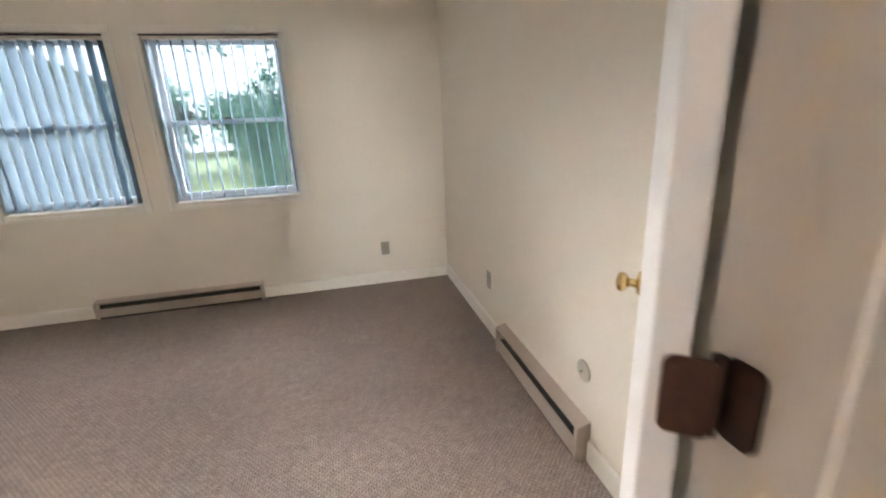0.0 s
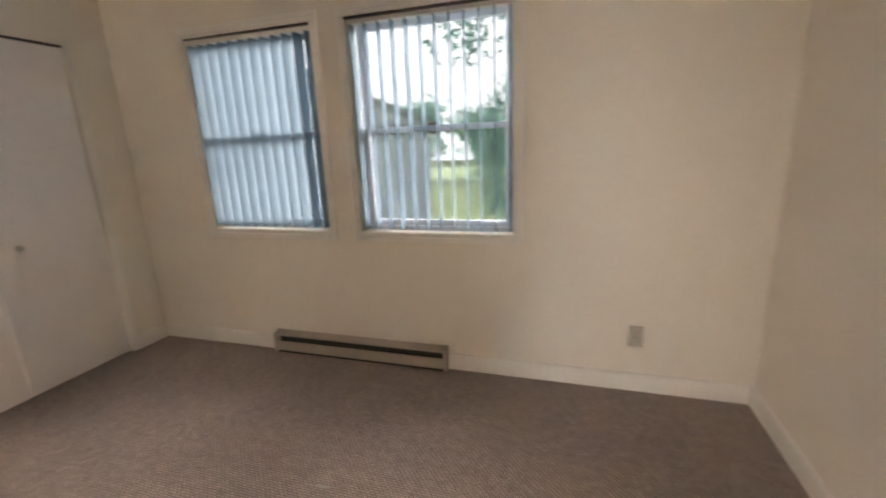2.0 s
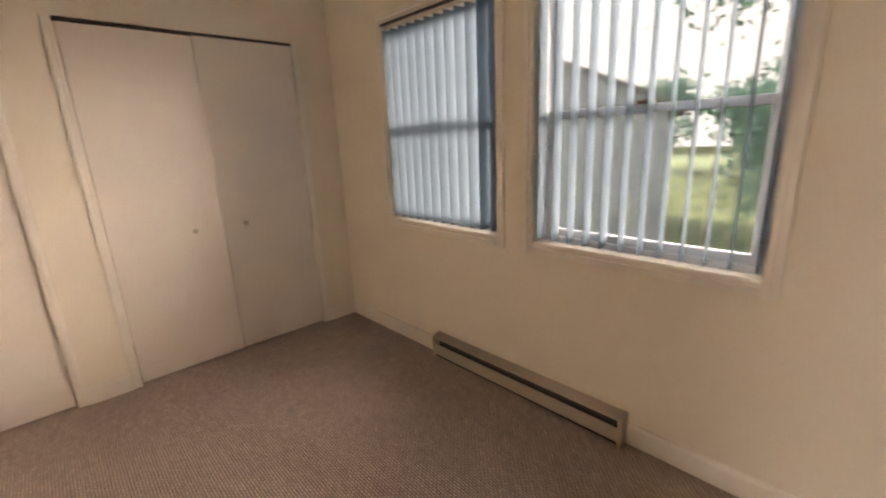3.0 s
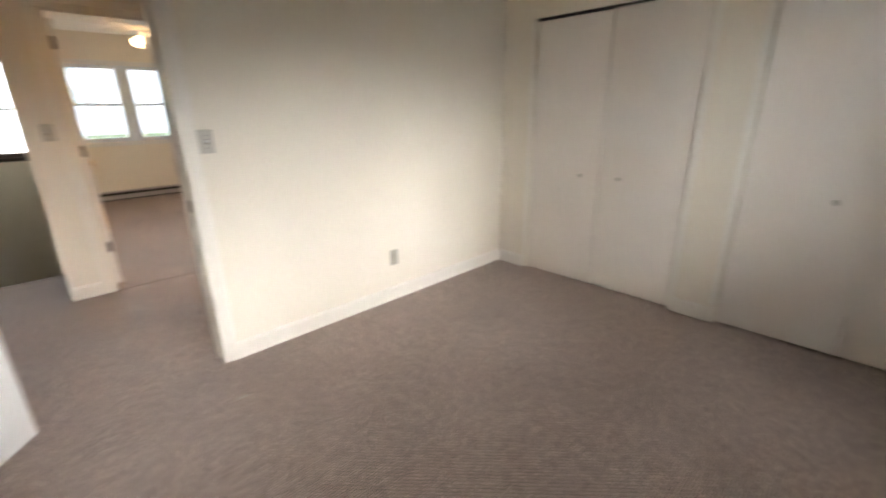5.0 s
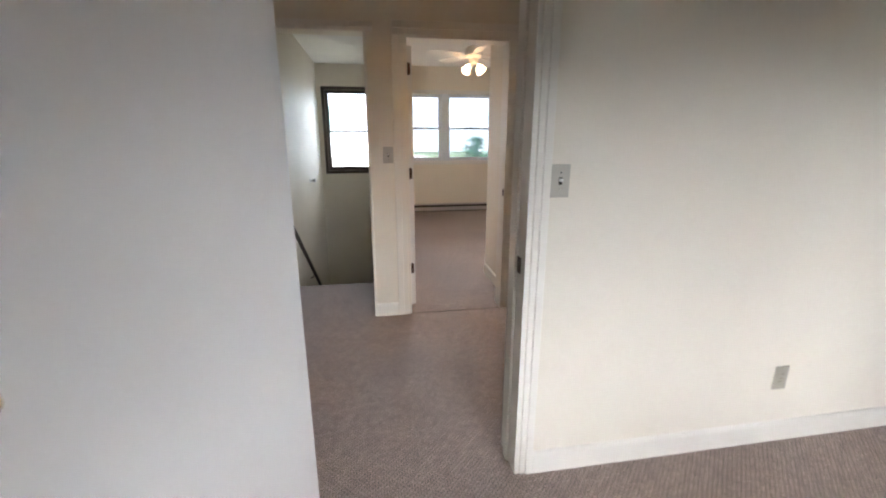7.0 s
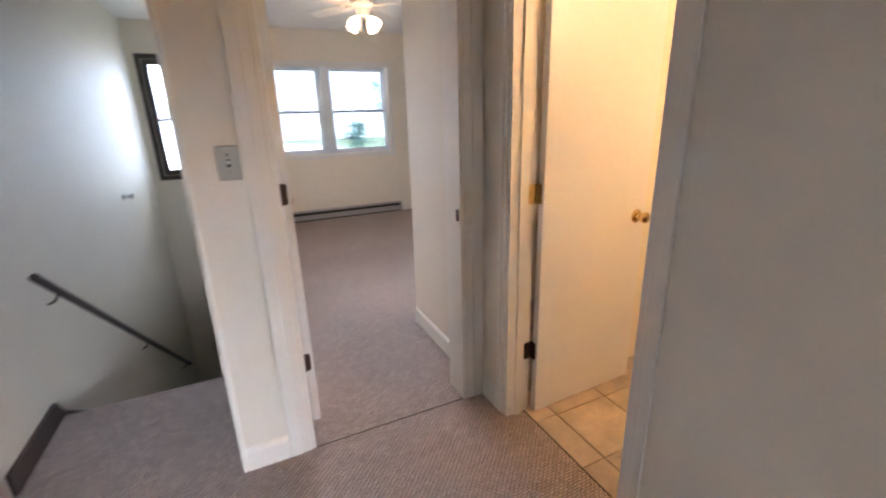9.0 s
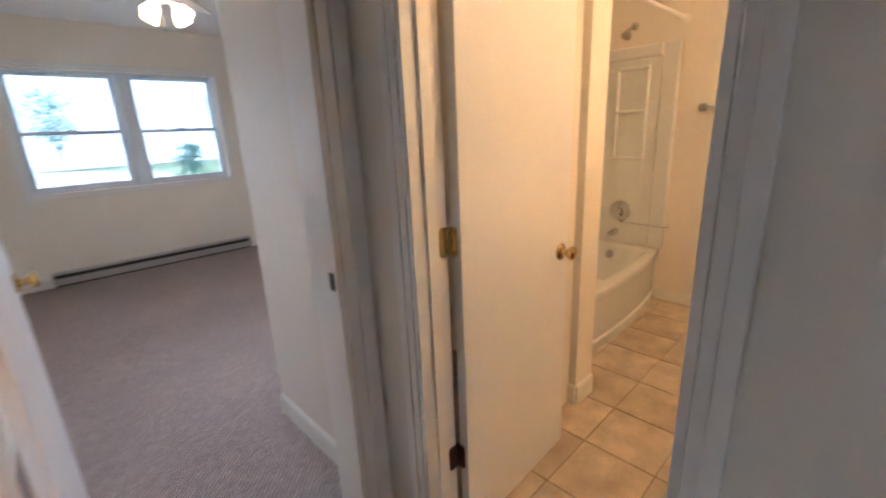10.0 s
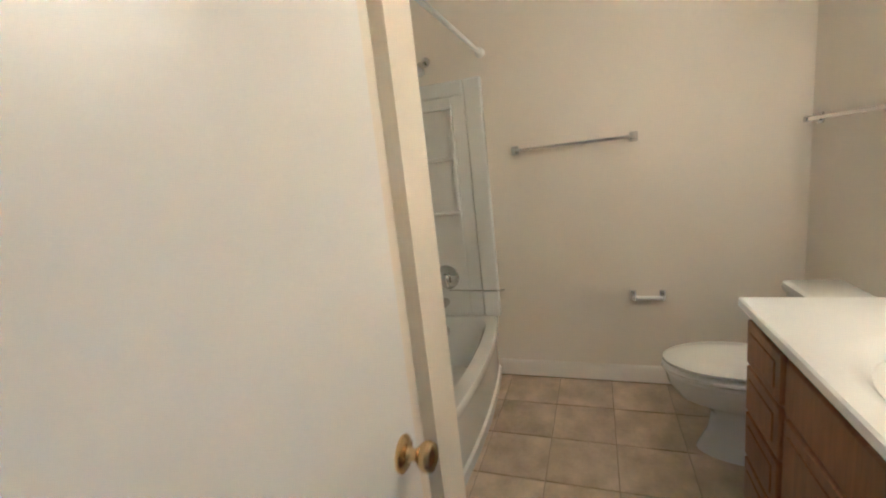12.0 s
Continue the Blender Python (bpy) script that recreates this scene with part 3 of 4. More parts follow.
def door(name, hinge_at, angle, width, height, swing, material, hinge_mat, label, zs=(0.335, 1.12, 1.89), lift=0.012, knob_z=0.94, t=0.035, off=0.006, hl="dark bronze butt hinge", low=None, x0=0.004):
    """A flush leaf whose local x runs from hinge to latch; local y is its thickness on the side 'swing'."""
    d = holder(name, Matrix.Translation((*hinge_at, 0)) @ pose(0, 0, 0, 0, 0, angle), label, "door", kind="structure")
    y0, y1 = (off, off + t) if swing > 0 else (-off - t, -off)
    part("door_leaf", box(B(), x0, width, y0, y1, lift, height, 0.0025), material, d)
    knob_set(d, width - 0.062, (y0, y1), knob_z, (-1, 1))
    part("latch_plate", box(B(), width - 0.001, width + 0.0015, (y0 + y1) / 2 - 0.0125, (y0 + y1) / 2 + 0.0125, knob_z - 0.028, knob_z + 0.028, 0.001), hinge_mat, d, "latch plate on the door edge")
    rod_bm = rod(B(), (width, (y0 + y1) / 2, knob_z), (width + 0.01, (y0 + y1) / 2, knob_z), 0.007, seg=10)
    part("latch_bolt", rod_bm, M_BRASS, d)
    for z in zs:
        hm = low if low and z < 0.5 else hinge_mat
        barrel = part("hinge", rod(B(), (0, 0, z - 0.044), (0, 0, z + 0.044), 0.0065, seg=12), hm, d, hl if hm is hinge_mat else "dark bronze butt hinge", True)
        for k, dz in enumerate((-0.03, 0, 0.03)):
            sy = (off + (0.012 if k != 1 else 0.004)) * (1 if swing > 0 else -1)
            part("screw", rod(B(), (x0 - 0.0036, sy, z + dz), (x0 - 0.002, sy, z + dz), 0.0033, seg=8), M_BRONZE, barrel)
        lb = B()
        round_plate(lb, "x", x0 - 0.0028, x0 + 0.0002, *sorted((0, (off + 0.022) * (1 if swing > 0 else -1))), z - 0.044, z + 0.044)
        part("hinge_leaf", lb, hm, barrel)
    return d


def jamb_leaf(x0, x1, y0, y1, z, material, lab):
    thing("jamb_hinge_leaf", round_plate(B(), *(("x", x0, x1, y0, y1) if x1 - x0 < y1 - y0 else ("y", y0, y1, x0, x1)), z - 0.044, z + 0.044), material, lab, "hinge", kind="structure")


# bedroom door, wide open into the room
door("door_1", (0.926, -0.035), 51.5, 0.835, 2.035, 1, M_DOOR, M_BRONZE, "white flush door standing wide open, brass knob", off=0.026, x0=-0.01)
for z in (0.335, 1.12, 1.89):
    jamb_leaf(0.9345, 0.9385, -0.076, -0.034, z, M_BRONZE, "dark bronze hinge leaf on the jamb")
# linen door in the hall, ajar
door("door_2", (1.425, -1.79), 94.0, 0.9, 2.03, 1, M_GLOSS, M_BRONZE, "glossy white flush closet door standing ajar", knob_z=0.96)
# far bedroom door, open against its side wall
door("door_3", (0.32, -1.946), -90.5, 0.765, 2.05, -1, M_DOOR, M_BRONZE, "white flush bedroom door standing open, brass knob", knob_z=0.97)
for z in (0.335, 1.12, 1.89):
    jamb_leaf(0.3265, 0.3305, -1.934, -1.9, z, M_BRONZE, "dark bronze hinge leaf on the jamb")
# bathroom door, open into the bathroom
door("door_4", (-0.668, -1.572), 182.0, 0.645, 2.04, -1, M_DOOR, M_BRASS, "white flush bathroom door standing open", hl="brass butt hinge", zs=(0.335, 1.083, 1.89), knob_z=0.92, off=0.022, low=M_BRONZE)
for z in (0.335, 1.083, 1.89):
    jamb_leaf(-0.664, -0.63, -1.5605, -1.5565, z, M_BRASS if z > 0.5 else M_BRONZE, "brass hinge leaf on the jamb" if z > 0.5 else "dark bronze hinge leaf on the jamb")
thing("strike_plate", box(B(), 0.0635, 0.0665, -0.088, -0.05, 0.895, 0.96, 0.001), M_BRONZE, "dark bronze strike plate on the jamb", "strike plate")
thing("strike_plate", box(B(), -0.4185, -0.4145, BY - 0.04, BY - 0.012, 0.945, 1.0, 0.001), M_BRONZE, "dark bronze strike plate on the far jamb", "strike plate")


for x, z in ((-0.612, 1.446), (-0.598, 1.38), (-0.6, 1.259), (-0.608, 1.206)):
    thing("paint_chip", loft(B(), [[(x - 0.006, y, z - 0.001), (x + 0.002, y, z + 0.0005), (x + 0.006, y, z + 0.0025), (x - 0.001, y, z + 0.002)] for y in (DBATH[0] + 0.0178, DBATH[0] + 0.0186)]), M_BROWN, "small dark chip in the jamb paint", "paint chip", group="chips in the door jamb")


def bifold(hole, rows):
    a0, a1, z0, z1 = hole
    d = holder("closet_door", Matrix.Translation((WX, (a0 + a1) / 2, 0)), "off-white flush bifold closet door, closed", "closet door", group="bifold closet doors")
    oy = (a0 + a1) / 2
    mid = (a0 + a1) / 2
    half = (a1 - a0) / 2
    for k, (p0, p1) in enumerate(((a0 + 0.006, mid - 0.002), (mid + 0.002, a1 - 0.006))):
        dx = 0.004 if k == 0 else 0.0
        lf = part("leaf", box(B(), -0.045 + dx, -0.012 + dx, p0 - oy, p1 - oy, 0.014, z1 - 0.018 + (0.002 if k else -0.004), 0.002), M_BIFOLD, d)
        yk = (rows[k]) - oy
        part("pull", lathe(B(), [(0, 0), (0.011, 0), (0.009, 0.008), (0.015, 0.016), (0.016, 0.021), (0.0, 0.024)], Matrix.Translation((-0.012 + dx, yk, 0.89)) @ pose(0, 0, 0, 0, 90, 0), 14), M_IVORY, lf, "small ivory pull knob", True)
    part("track", box(B(), -0.06, -0.006, a0 + 0.002 - oy, a1 - 0.002 - oy, z1 - 0.014, z1 - 0.001), M_BROWN, d, "dark metal top track")


bifold(C1, (0.773, 1.074))
bifold(C2, (2.277, 2.586))


# ---------------------------------------------------------------- heaters, plates
def heater(length, m, material, label, h=0.15, dep=0.062):
    """Electric baseboard heater; local x along the wall, local -y into the room, wall at y = 0."""
    d = holder("baseboard_heater", m, label, "heater")
    # near-black filling paints the shade in the top slot and under the panel
    bk = B()
    box(bk, 0.02, length - 0.02, -0.02, 0, 0.01, h - 0.01, 0.001)
    box(bk, 0.02, length - 0.02, -dep + 0.008, -0.02, 0.002, h * 0.5)
    part("back_panel", bk, M_DARK, d, "heater interior, blackened for the shade in its gaps")
    tp = B()
    loft(tp, [[(x, 0, h + 0.003), (x, -dep * 0.9, h - 0.008), (x, -dep * 0.97, h - 0.012), (x, -dep * 0.97, h - 0.02), (x, -dep * 0.93, h - 0.02), (x, -dep * 0.9, h - 0.016), (x, 0, h - 0.008)] for x in (0.018, length - 0.018)])
    part("top_cover", tp, material, d)
    fp = B()
    loft(fp, [[(x, -dep, 0.022), (x, -dep, h * 0.58), (x, -dep * 0.95, h * 0.61), (x, -dep * 0.9, h * 0.6), (x, -dep + 0.004, h * 0.55), (x, -dep + 0.004, 0.022)] for x in (0.018, length - 0.018)])
    part("front_panel", fp, material, d)
    for x0, x1 in ((0, 0.02), (length - 0.02, length)):
        e = B()
        loft(e, [[(x, 0, 0.002), (x, -dep - 0.002, 0.002), (x, -dep - 0.002, h - 0.022), (x, -dep * 0.9, h - 0.008), (x, 0, h + 0.005)] for x in (x0, x1)])
        part("end_cap", e, material, d)
    fin = B()
    rod(fin, (0.05, -0.038, h * 0.5), (length - 0.05, -0.038, h * 0.5), 0.018, seg=10)
    part("element", fin, M_DARK, d)
    return d


heater(1.252, pose(-1.416, NY, 0), M_HEATER, "taupe enamelled electric baseboard heater under the windows")
heater(0.94, pose(EX, 1.892, 0, 0, 0, -90), M_HEATER, "taupe enamelled electric baseboard heater by the door", h=0.182)
heater(2.0, pose(0.215, SY, 0, 0, 0, 180), M_HEATER_W, "grey enamelled long baseboard heater in the far bedroom")


def plate(m, kind, material, label):
    """Wall plate; local y points out of the wall, x along it."""
    d = holder("switch_plate" if kind == "switch" else "outlet_plate", m, label, "switch" if kind == "switch" else "outlet")
    part("cover", box(B(), -0.036, 0.036, 0, 0.006, -0.059, 0.059, 0.003), material, d)
    if kind == "switch":
        part("toggle_slot", box(B(), -0.006, 0.006, 0.005, 0.0075, -0.013, 0.013), M_DARK, d)
        part("toggle", box(B(), -0.0045, 0.0045, 0.006, 0.02, -0.002, 0.009, 0.002), M_WHITE, d)
        for z in (-0.03, 0.03):
            part("screw", rod(B(), (0, 0.005, z), (0, 0.0075, z), 0.0035, seg=10), M_CHROME, d)
    else:
        for z in (-0.02, 0.02):
            face = part("receptacle", box(B(), -0.017, 0.017, 0.005, 0.008, z - 0.014, z + 0.014, 0.003), material, d)
            for x in (-0.006, 0.006):
                part("slot", box(B(), x - 0.001, x + 0.001, 0.0075, 0.0086, z - 0.004, z + 0.005), M_DARK, face)
        part("screw", rod(B(), (0, 0.005, 0), (0, 0.0075, 0), 0.003, seg=10), M_CHROME, d)
    return d


plate(pose(-0.052, SA, 1.254), "switch", M_IVORY, "ivory light switch plate beside the bedroom door")
plate(pose(0.483, BY, 1.272), "switch", M_IVORY, "ivory light switch plate in the hall")
plate(pose(-1.197, SA, 0.338), "outlet", M_PLATE, "almond wall outlet above the baseboard")
plate(pose(0.9, NY, 0.325, 0, 0, 180), "outlet", M_PLATE, "almond wall outlet on the window wall")
plate(pose(EX, 2.18, 0.368, 0, 0, 90), "outlet", M_PLATE, "almond wall outlet near the corner")
co = holder("cable_plate", pose(EX, 1.025, 0.386, 0, 0, 90), "round ivory cable outlet plate above the heater", "cable outlet")
part("cover", lathe(B(), [(0, 0), (0.047, 0), (0.047, 0.003), (0.042, 0.006), (0, 0.007)], pose(0, 0, 0, -90), 28), M_IVORY, co, "", True)
part("jack", rod(B(), (0, 0.006, 0), (0, 0.017, 0), 0.005, seg=10), M_CHROME, co)

for (x, y, r) in ((0.62, 2.35, 0.02), (0.1, 0.38, 0.016), (-0.42, 2.3, 0.018), (-0.18, 1.75, 0.012), (-1.05, 1.05, 0.012)):
    bm = B()
    lathe(bm, [(0.0, 0.004), (r * 0.6, 0.0035), (r, 0.0005)], Matrix.Translation((x, y, 0)) @ Matrix.Diagonal((1.8, 0.6, 1, 1)), 9)
    thing("carpet_mark", bm, M_SCUFF, "pale lint mark on the carpet", "mark", group="marks on the carpet")


# ---------------------------------------------------------------- stairs
n_steps, rise, run = 14, 0.19, 0.265
st = holder("staircase", Matrix.Translation((1.05, -2.6, 0)), "carpeted straight staircase going down", "staircase", kind="structure")
for i in range(n_steps):
    y1 = -run * i
    z = -rise * (i + 1)
    part("step", box(B(), -0.425, 0.435, y1 - run - 0.02, y1, z - 0.19, z, 0.012), M_CARPET, st)
thing("floor_lower", box(B(), 0.625, EX, SY, -6.3, -3.0, -2.84), M_CARPET, "carpeted lower landing", "carpet", kind="structure")
sk = B()
loft(sk, [[(x, -2.06, 0), (x, -2.06, 0.1), (x, -2.56, 0.105), (x, -2.62, 0.02), (x, -6.3, -2.6), (x, -6.3, -2.8), (x, -2.62, -0.2), (x, -2.06, -0.02)] for x in (EX - 0.016, EX)])
thing("skirting_stair", sk, M_BROWN, "dark brown stair skirting board", "skirting", kind="structure")
hr = holder("handrail", Matrix.Translation((1.42, -2.66, 0.73)), "dark round stair handrail on wall brackets", "handrail")
ra, rb = Vector((0, 0, 0)), Vector((0, -3.1, -2.22))
part("rail", rod(B(), ra, rb, 0.021, seg=14), M_BROWN, hr, "", True)
for k in (0.06, 0.5, 0.94):
    p = ra.lerp(rb, k)
    bm = B()
    rod(bm, p + Vector((0, 0, -0.02)), p + Vector((0.02, 0, -0.06)), 0.006, seg=8)
    rod(bm, p + Vector((0.02, 0, -0.06)), p + Vector((0.062, 0, -0.075)), 0.006, seg=8)
    rod(bm, p + Vector((0.06, 0, -0.075)), p + Vector((0.067, 0, -0.075)), 0.026, seg=14)
    part("bracket", bm, M_BRONZE, hr, "dark metal wall bracket", True)
ch = holder("wall_bumper", pose(EX, -4.85, 0.79, 0, 0, 90), "white rounded wall bumper above the stairs", "wall bumper")
part("base", lathe(B(), [(0, 0), (0.034, 0), (0.03, 0.012), (0.016, 0.02), (0, 0.02)], pose(0, 0, 0, -90), 18), M_WHITE, ch, "", True)
part("cap", lathe(B(), [(0.012, 0.018), (0.016, 0.05), (0.028, 0.06), (0.024, 0.08), (0, 0.085)], pose(0, 0, 0, -90), 18), M_WHITE, ch, "", True)
vent = holder("wall_vent", pose(0.97, SY, -1.68), "dark brown metal return air grille", "vent")
part("frame", box(B(), -0.2, 0.2, 0, 0.012, -0.18, 0.18, 0.003), M_BROWN, vent)
for i in range(10):
    zc = -0.15 + i * 0.033
    part("slat", loft(B(), [[(x, 0.012, zc + 0.01), (x, 0.02, zc - 0.008), (x, 0.018, zc - 0.01), (x, 0.01, zc + 0.008)] for x in (-0.17, 0.17)]), M_BRONZE, vent)

# ---------------------------------------------------------------- ceiling fan in the far bedroom
fx, fy = -0.742, -4.24
fan = holder("ceiling_fan", Matrix.Translation((fx, fy, CEIL)), "white ceiling fan with four lit tulip shades", "ceiling fan")
part("canopy", lathe(B(), [(0, 0), (0.07, 0), (0.066, -0.03), (0.03, -0.055), (0.014, -0.06), (0.014, -0.09), (0, -0.09)], None, 24), M_FAN, fan, "", True)
part("motor", lathe(B(), [(0, -0.085), (0.06, -0.09), (0.1, -0.115), (0.108, -0.15), (0.105, -0.2), (0.08, -0.225), (0.06, -0.235), (0.06, -0.27), (0.045, -0.295), (0, -0.3)], None, 28), M_FAN, fan, "", True)
for i in range(5):
    a = 72 * i + 14
    bl = B()
    loft(bl, [[(x, -w, -0.205 - 0.012), (x, w, -0.205 + 0.012), (x, w, -0.199 + 0.012), (x, -w, -0.199 - 0.012)] for x, w in ((0.17, 0.045), (0.22, 0.058), (0.5, 0.068), (0.6, 0.062), (0.635, 0.04))])
    blade = part("blade", bl, M_FAN, fan, m=pose(0, 0, 0, 0, 0, a))
    part("blade_arm", box(B(), 0.085, 0.2, -0.018, 0.018, -0.216, -0.208, 0.002), M_FAN, blade)
for i in range(4):
    a = radians(90 * i + 35)
    d = Vector((math.cos(a), math.sin(a), -1.15)).normalized()
    p = Vector((math.cos(a) * 0.05, math.sin(a) * 0.05, -0.28))
    mq = Matrix.Translation(p + d * 0.05) @ d.to_track_quat("Z", "Y").to_matrix().to_4x4()
    part("lamp_arm", rod(B(), p - d * 0.02, p + d * 0.06, 0.012, seg=10), M_FAN, fan, "", True)
    part("shade", lathe(B(), [(0.016, 0.0), (0.026, 0.013), (0.042, 0.042), (0.047, 0.072), (0.054, 0.095), (0.05, 0.095), (0.042, 0.07), (0.0, 0.06)], mq, 20), M_BULB, fan, "lit frosted glass tulip shade", True)
part("pull_chain", rod(B(), (0.03, 0, -0.3), (0.03, 0, -0.5), 0.0015, seg=6), M_CHROME, fan)


# ---------------------------------------------------------------- bathroom
def rrect(x0, x1, y0, y1, r, z, n=6):
    pts = []
    for cx, cy, a0 in ((x1 - r, y1 - r, 0), (x0 + r, y1 - r, 90), (x0 + r, y0 + r, 180), (x1 - r, y0 + r, 270)):
        for k in range(n + 1):
            a = radians(a0 + 90 * k / n)
            pts.append((cx + r * math.cos(a), cy + r * math.sin(a), z))
    return pts


TX0, TX1, TY0, TY1, TZ = -3.283, -1.767, -2.598, -1.85, 0.42
tub = holder("bathtub", Matrix.Translation((0, 0, 0)), "white alcove bathtub with a bowed apron", "bathtub")


def tub_ring(g, r, z, bow, front=0.0):
    """Rounded outline, inset by g, whose front swells by bow at the middle of the tub."""
    cx, half = (TX0 + TX1) / 2, (TX1 - TX0) / 2
    pts = rrect(TX0 + g[0], TX1 - g[1], TY0 + g[2], TY1 - g[3] + front, r, z, 6)
    mid = (TY0 + TY1) / 2
    rows = []
    for k, p in enumerate(pts):
        rows.append(p)
        q = pts[(k + 1) % len(pts)]
        if abs(p[0] - q[0]) > 0.4:
            rows += [tuple(p[c] + (q[c] - p[c]) * n / 16 for c in range(3)) for n in range(1, 16)]
    return [(x, y + (bow * (1 - ((x - cx) / half) ** 2) if y > mid else 0), zz) for x, y, zz in rows]


tb = B()
flat = (0, 0, 0, 0)
loft(tb, [tub_ring(flat, 0.01, 0.0, 0.06), tub_ring(flat, 0.01, 0.055, 0.06), tub_ring(flat, 0.01, 0.065, 0.06, -0.014), tub_ring(flat, 0.012, TZ - 0.075, 0.075, -0.014), tub_ring(flat, 0.014, TZ - 0.06, 0.083, 0.004),
          tub_ring(flat, 0.018, TZ - 0.016, 0.085, 0.01), tub_ring(flat, 0.02, TZ, 0.085, 0.002), tub_ring((0.055, 0.07, 0.06, 0.062), 0.13, TZ, 0.075), tub_ring((0.075, 0.1, 0.075, 0.078), 0.15, TZ - 0.03, 0.07),
          tub_ring((0.13, 0.3, 0.13, 0.13), 0.16, 0.1, 0.03), tub_ring((0.2, 0.4, 0.2, 0.2), 0.14, 0.075, 0.02)])
part("basin", tb, M_TUB, tub, "", True)
part("overflow_plate", lathe(B(), [(0, 0), (0.036, 0), (0.034, 0.006), (0, 0.01)], Matrix.Translation((-3.195, -2.2, 0.33)) @ pose(0, 0, 0, 0, 72, 0), 22), M_CHROME, tub, "round chrome overflow plate", True)

sr = holder("shower_surround", Matrix.Translation((0, 0, 0)), "white moulded shower wall surround with recessed shelves", "shower surround")
for e in ((-3.268, -2.58, -2.02, TZ, 1.12), (-3.268, -2.58, -2.25, 1.12, 1.78), (-3.268, -2.02, -1.93, TZ, 1.905), (-3.268, -2.58, -2.02, 1.79, 1.905)):
    part("end_panel", box(B(), -3.284, e[0], e[1], e[2], e[3], e[4], 0.003), M_TUB, sr)
part("edge_flange", box(B(), -3.284, -3.249, -1.925, -1.815, TZ, 1.93, 0.012), M_TUB, sr)
part("niche_back", box(B(), -3.2845, -3.2825, -2.25, -2.03, 1.12, 1.78), M_TUB, sr)
for z in (1.108, 1.455, 1.768):
    part("niche_shelf", box(B(), -3.284, -3.246, -2.262, -2.012, z, z + 0.024, 0.007), M_TUB, sr)
for y in (-2.262, -2.036):
    part("niche_side", box(B(), -3.284, -3.246, y, y + 0.024, 1.133, 1.767, 0.007), M_TUB, sr)
part("back_panel", box(B(), -3.268, -1.767, -2.598, -2.58, TZ, 1.92, 0.003), M_TUB, sr)
part("end_panel", box(B(), -1.784, -1.766, -2.58, -1.815, TZ, 1.92, 0.003), M_TUB, sr)
part("top_ledge", box(B(), -3.284, -3.25, -2.58, -1.93, 1.84, 1.93, 0.012), M_TUB, sr)
sh = holder("shower_fixture", Matrix.Translation((-3.285, -2.16, 2.07)), "chrome shower head on a short arm", "shower head")
part("flange", lathe(B(), [(0, 0), (0.03, 0), (0.026, 0.008), (0, 0.012)], pose(0, 0, 0, 0, 90, 0), 20), M_CHROME, sh, "", True)
part("arm", rod(B(), (0, 0, 0), (0.1, 0, -0.03), 0.009, seg=10), M_CHROME, sh, "", True)
part("head", lathe(B(), [(0, 0), (0.013, 0), (0.016, 0.02), (0.034, 0.055), (0.036, 0.07), (0, 0.072)], Matrix.Translation((0.09, 0, -0.025)) @ pose(0, 0, 0, 0, 140, 0), 20), M_CHROME, sh, "", True)
va = holder("shower_valve", Matrix.Translation((-3.268, -2.165, 0.69)), "round chrome shower valve with lever", "faucet")
part("escutcheon", lathe(B(), [(0, 0), (0.085, 0), (0.083, 0.006), (0.06, 0.014), (0.03, 0.018), (0.028, 0.045), (0, 0.05)], pose(0, 0, 0, 0, 90, 0), 30), M_CHROME, va, "", True)
part("lever", rod(B(), (0.045, 0, 0), (0.06, 0.02, -0.055), 0.011, 0.007, seg=10), M_CHROME, va, "", True)
sp = holder("tub_spout", Matrix.Translation((-3.268, -2.195, 0.515)), "short chrome bathtub filler spout", "spout")
part("spout", loft(B(), [[(x, r * math.cos(2 * math.pi * k / 14), dz + r * math.sin(2 * math.pi * k / 14)) for k in range(14)] for x, r, dz in ((0, 0.03, 0), (0.06, 0.027, 0), (0.11, 0.024, -0.008), (0.13, 0.018, -0.016))]), M_CHROME, sp, "", True)
wr = B()
rod(wr, (-3.245, -2.15, 0.605), (-3.245, -1.81, 0.6), 0.004, seg=8)
rod(wr, (-3.268, -2.15, 0.605), (-3.245, -2.15, 0.605), 0.004, seg=8)
rod(wr, (-3.245, -1.81, 0.6), (-3.25, -1.775, 0.606), 0.004, seg=8)
thing("wire_bar", wr, M_CHROME, "thin bent metal wire bar in the shower", "wire bar", smooth=True)
cr = holder("shower_rod", Matrix.Translation((-3.285, -1.81, 2.06)), "white straight shower curtain rod", "curtain rod")
part("rod", rod(B(), (0.004, 0, 0), (1.516, 0, 0.0), 0.0125, seg=14), M_WHITE, cr, "", True)
for x, rr in ((0.0, 90), (1.52, -90)):
    part("flange", lathe(B(), [(0, 0), (0.03, 0), (0.028, 0.012), (0.016, 0.03), (0, 0.03)], Matrix.Translation((x, 0, 0)) @ pose(0, 0, 0, 0, rr, 0), 18), M_WHITE, cr, "", True)


def towel_bar(m, length, label):
    """Square bar between two square posts; local x along the wall, y out of it."""
    t = holder("towel_bar", m, label, "towel bar", group="towel bars")
    for x in (0, length):
        part("post", box(B(), x - 0.022, x + 0.022, 0, 0.012, -0.026, 0.026, 0.004), M_CHROME, t)
        part("bracket", box(B(), x - 0.013, x + 0.013, 0.01, 0.07, -0.014, 0.014, 0.004), M_CHROME, t)
    part("bar", box(B(), 0, length, 0.048, 0.064, -0.008, 0.008, 0.002), M_CHROME, t)
    return t


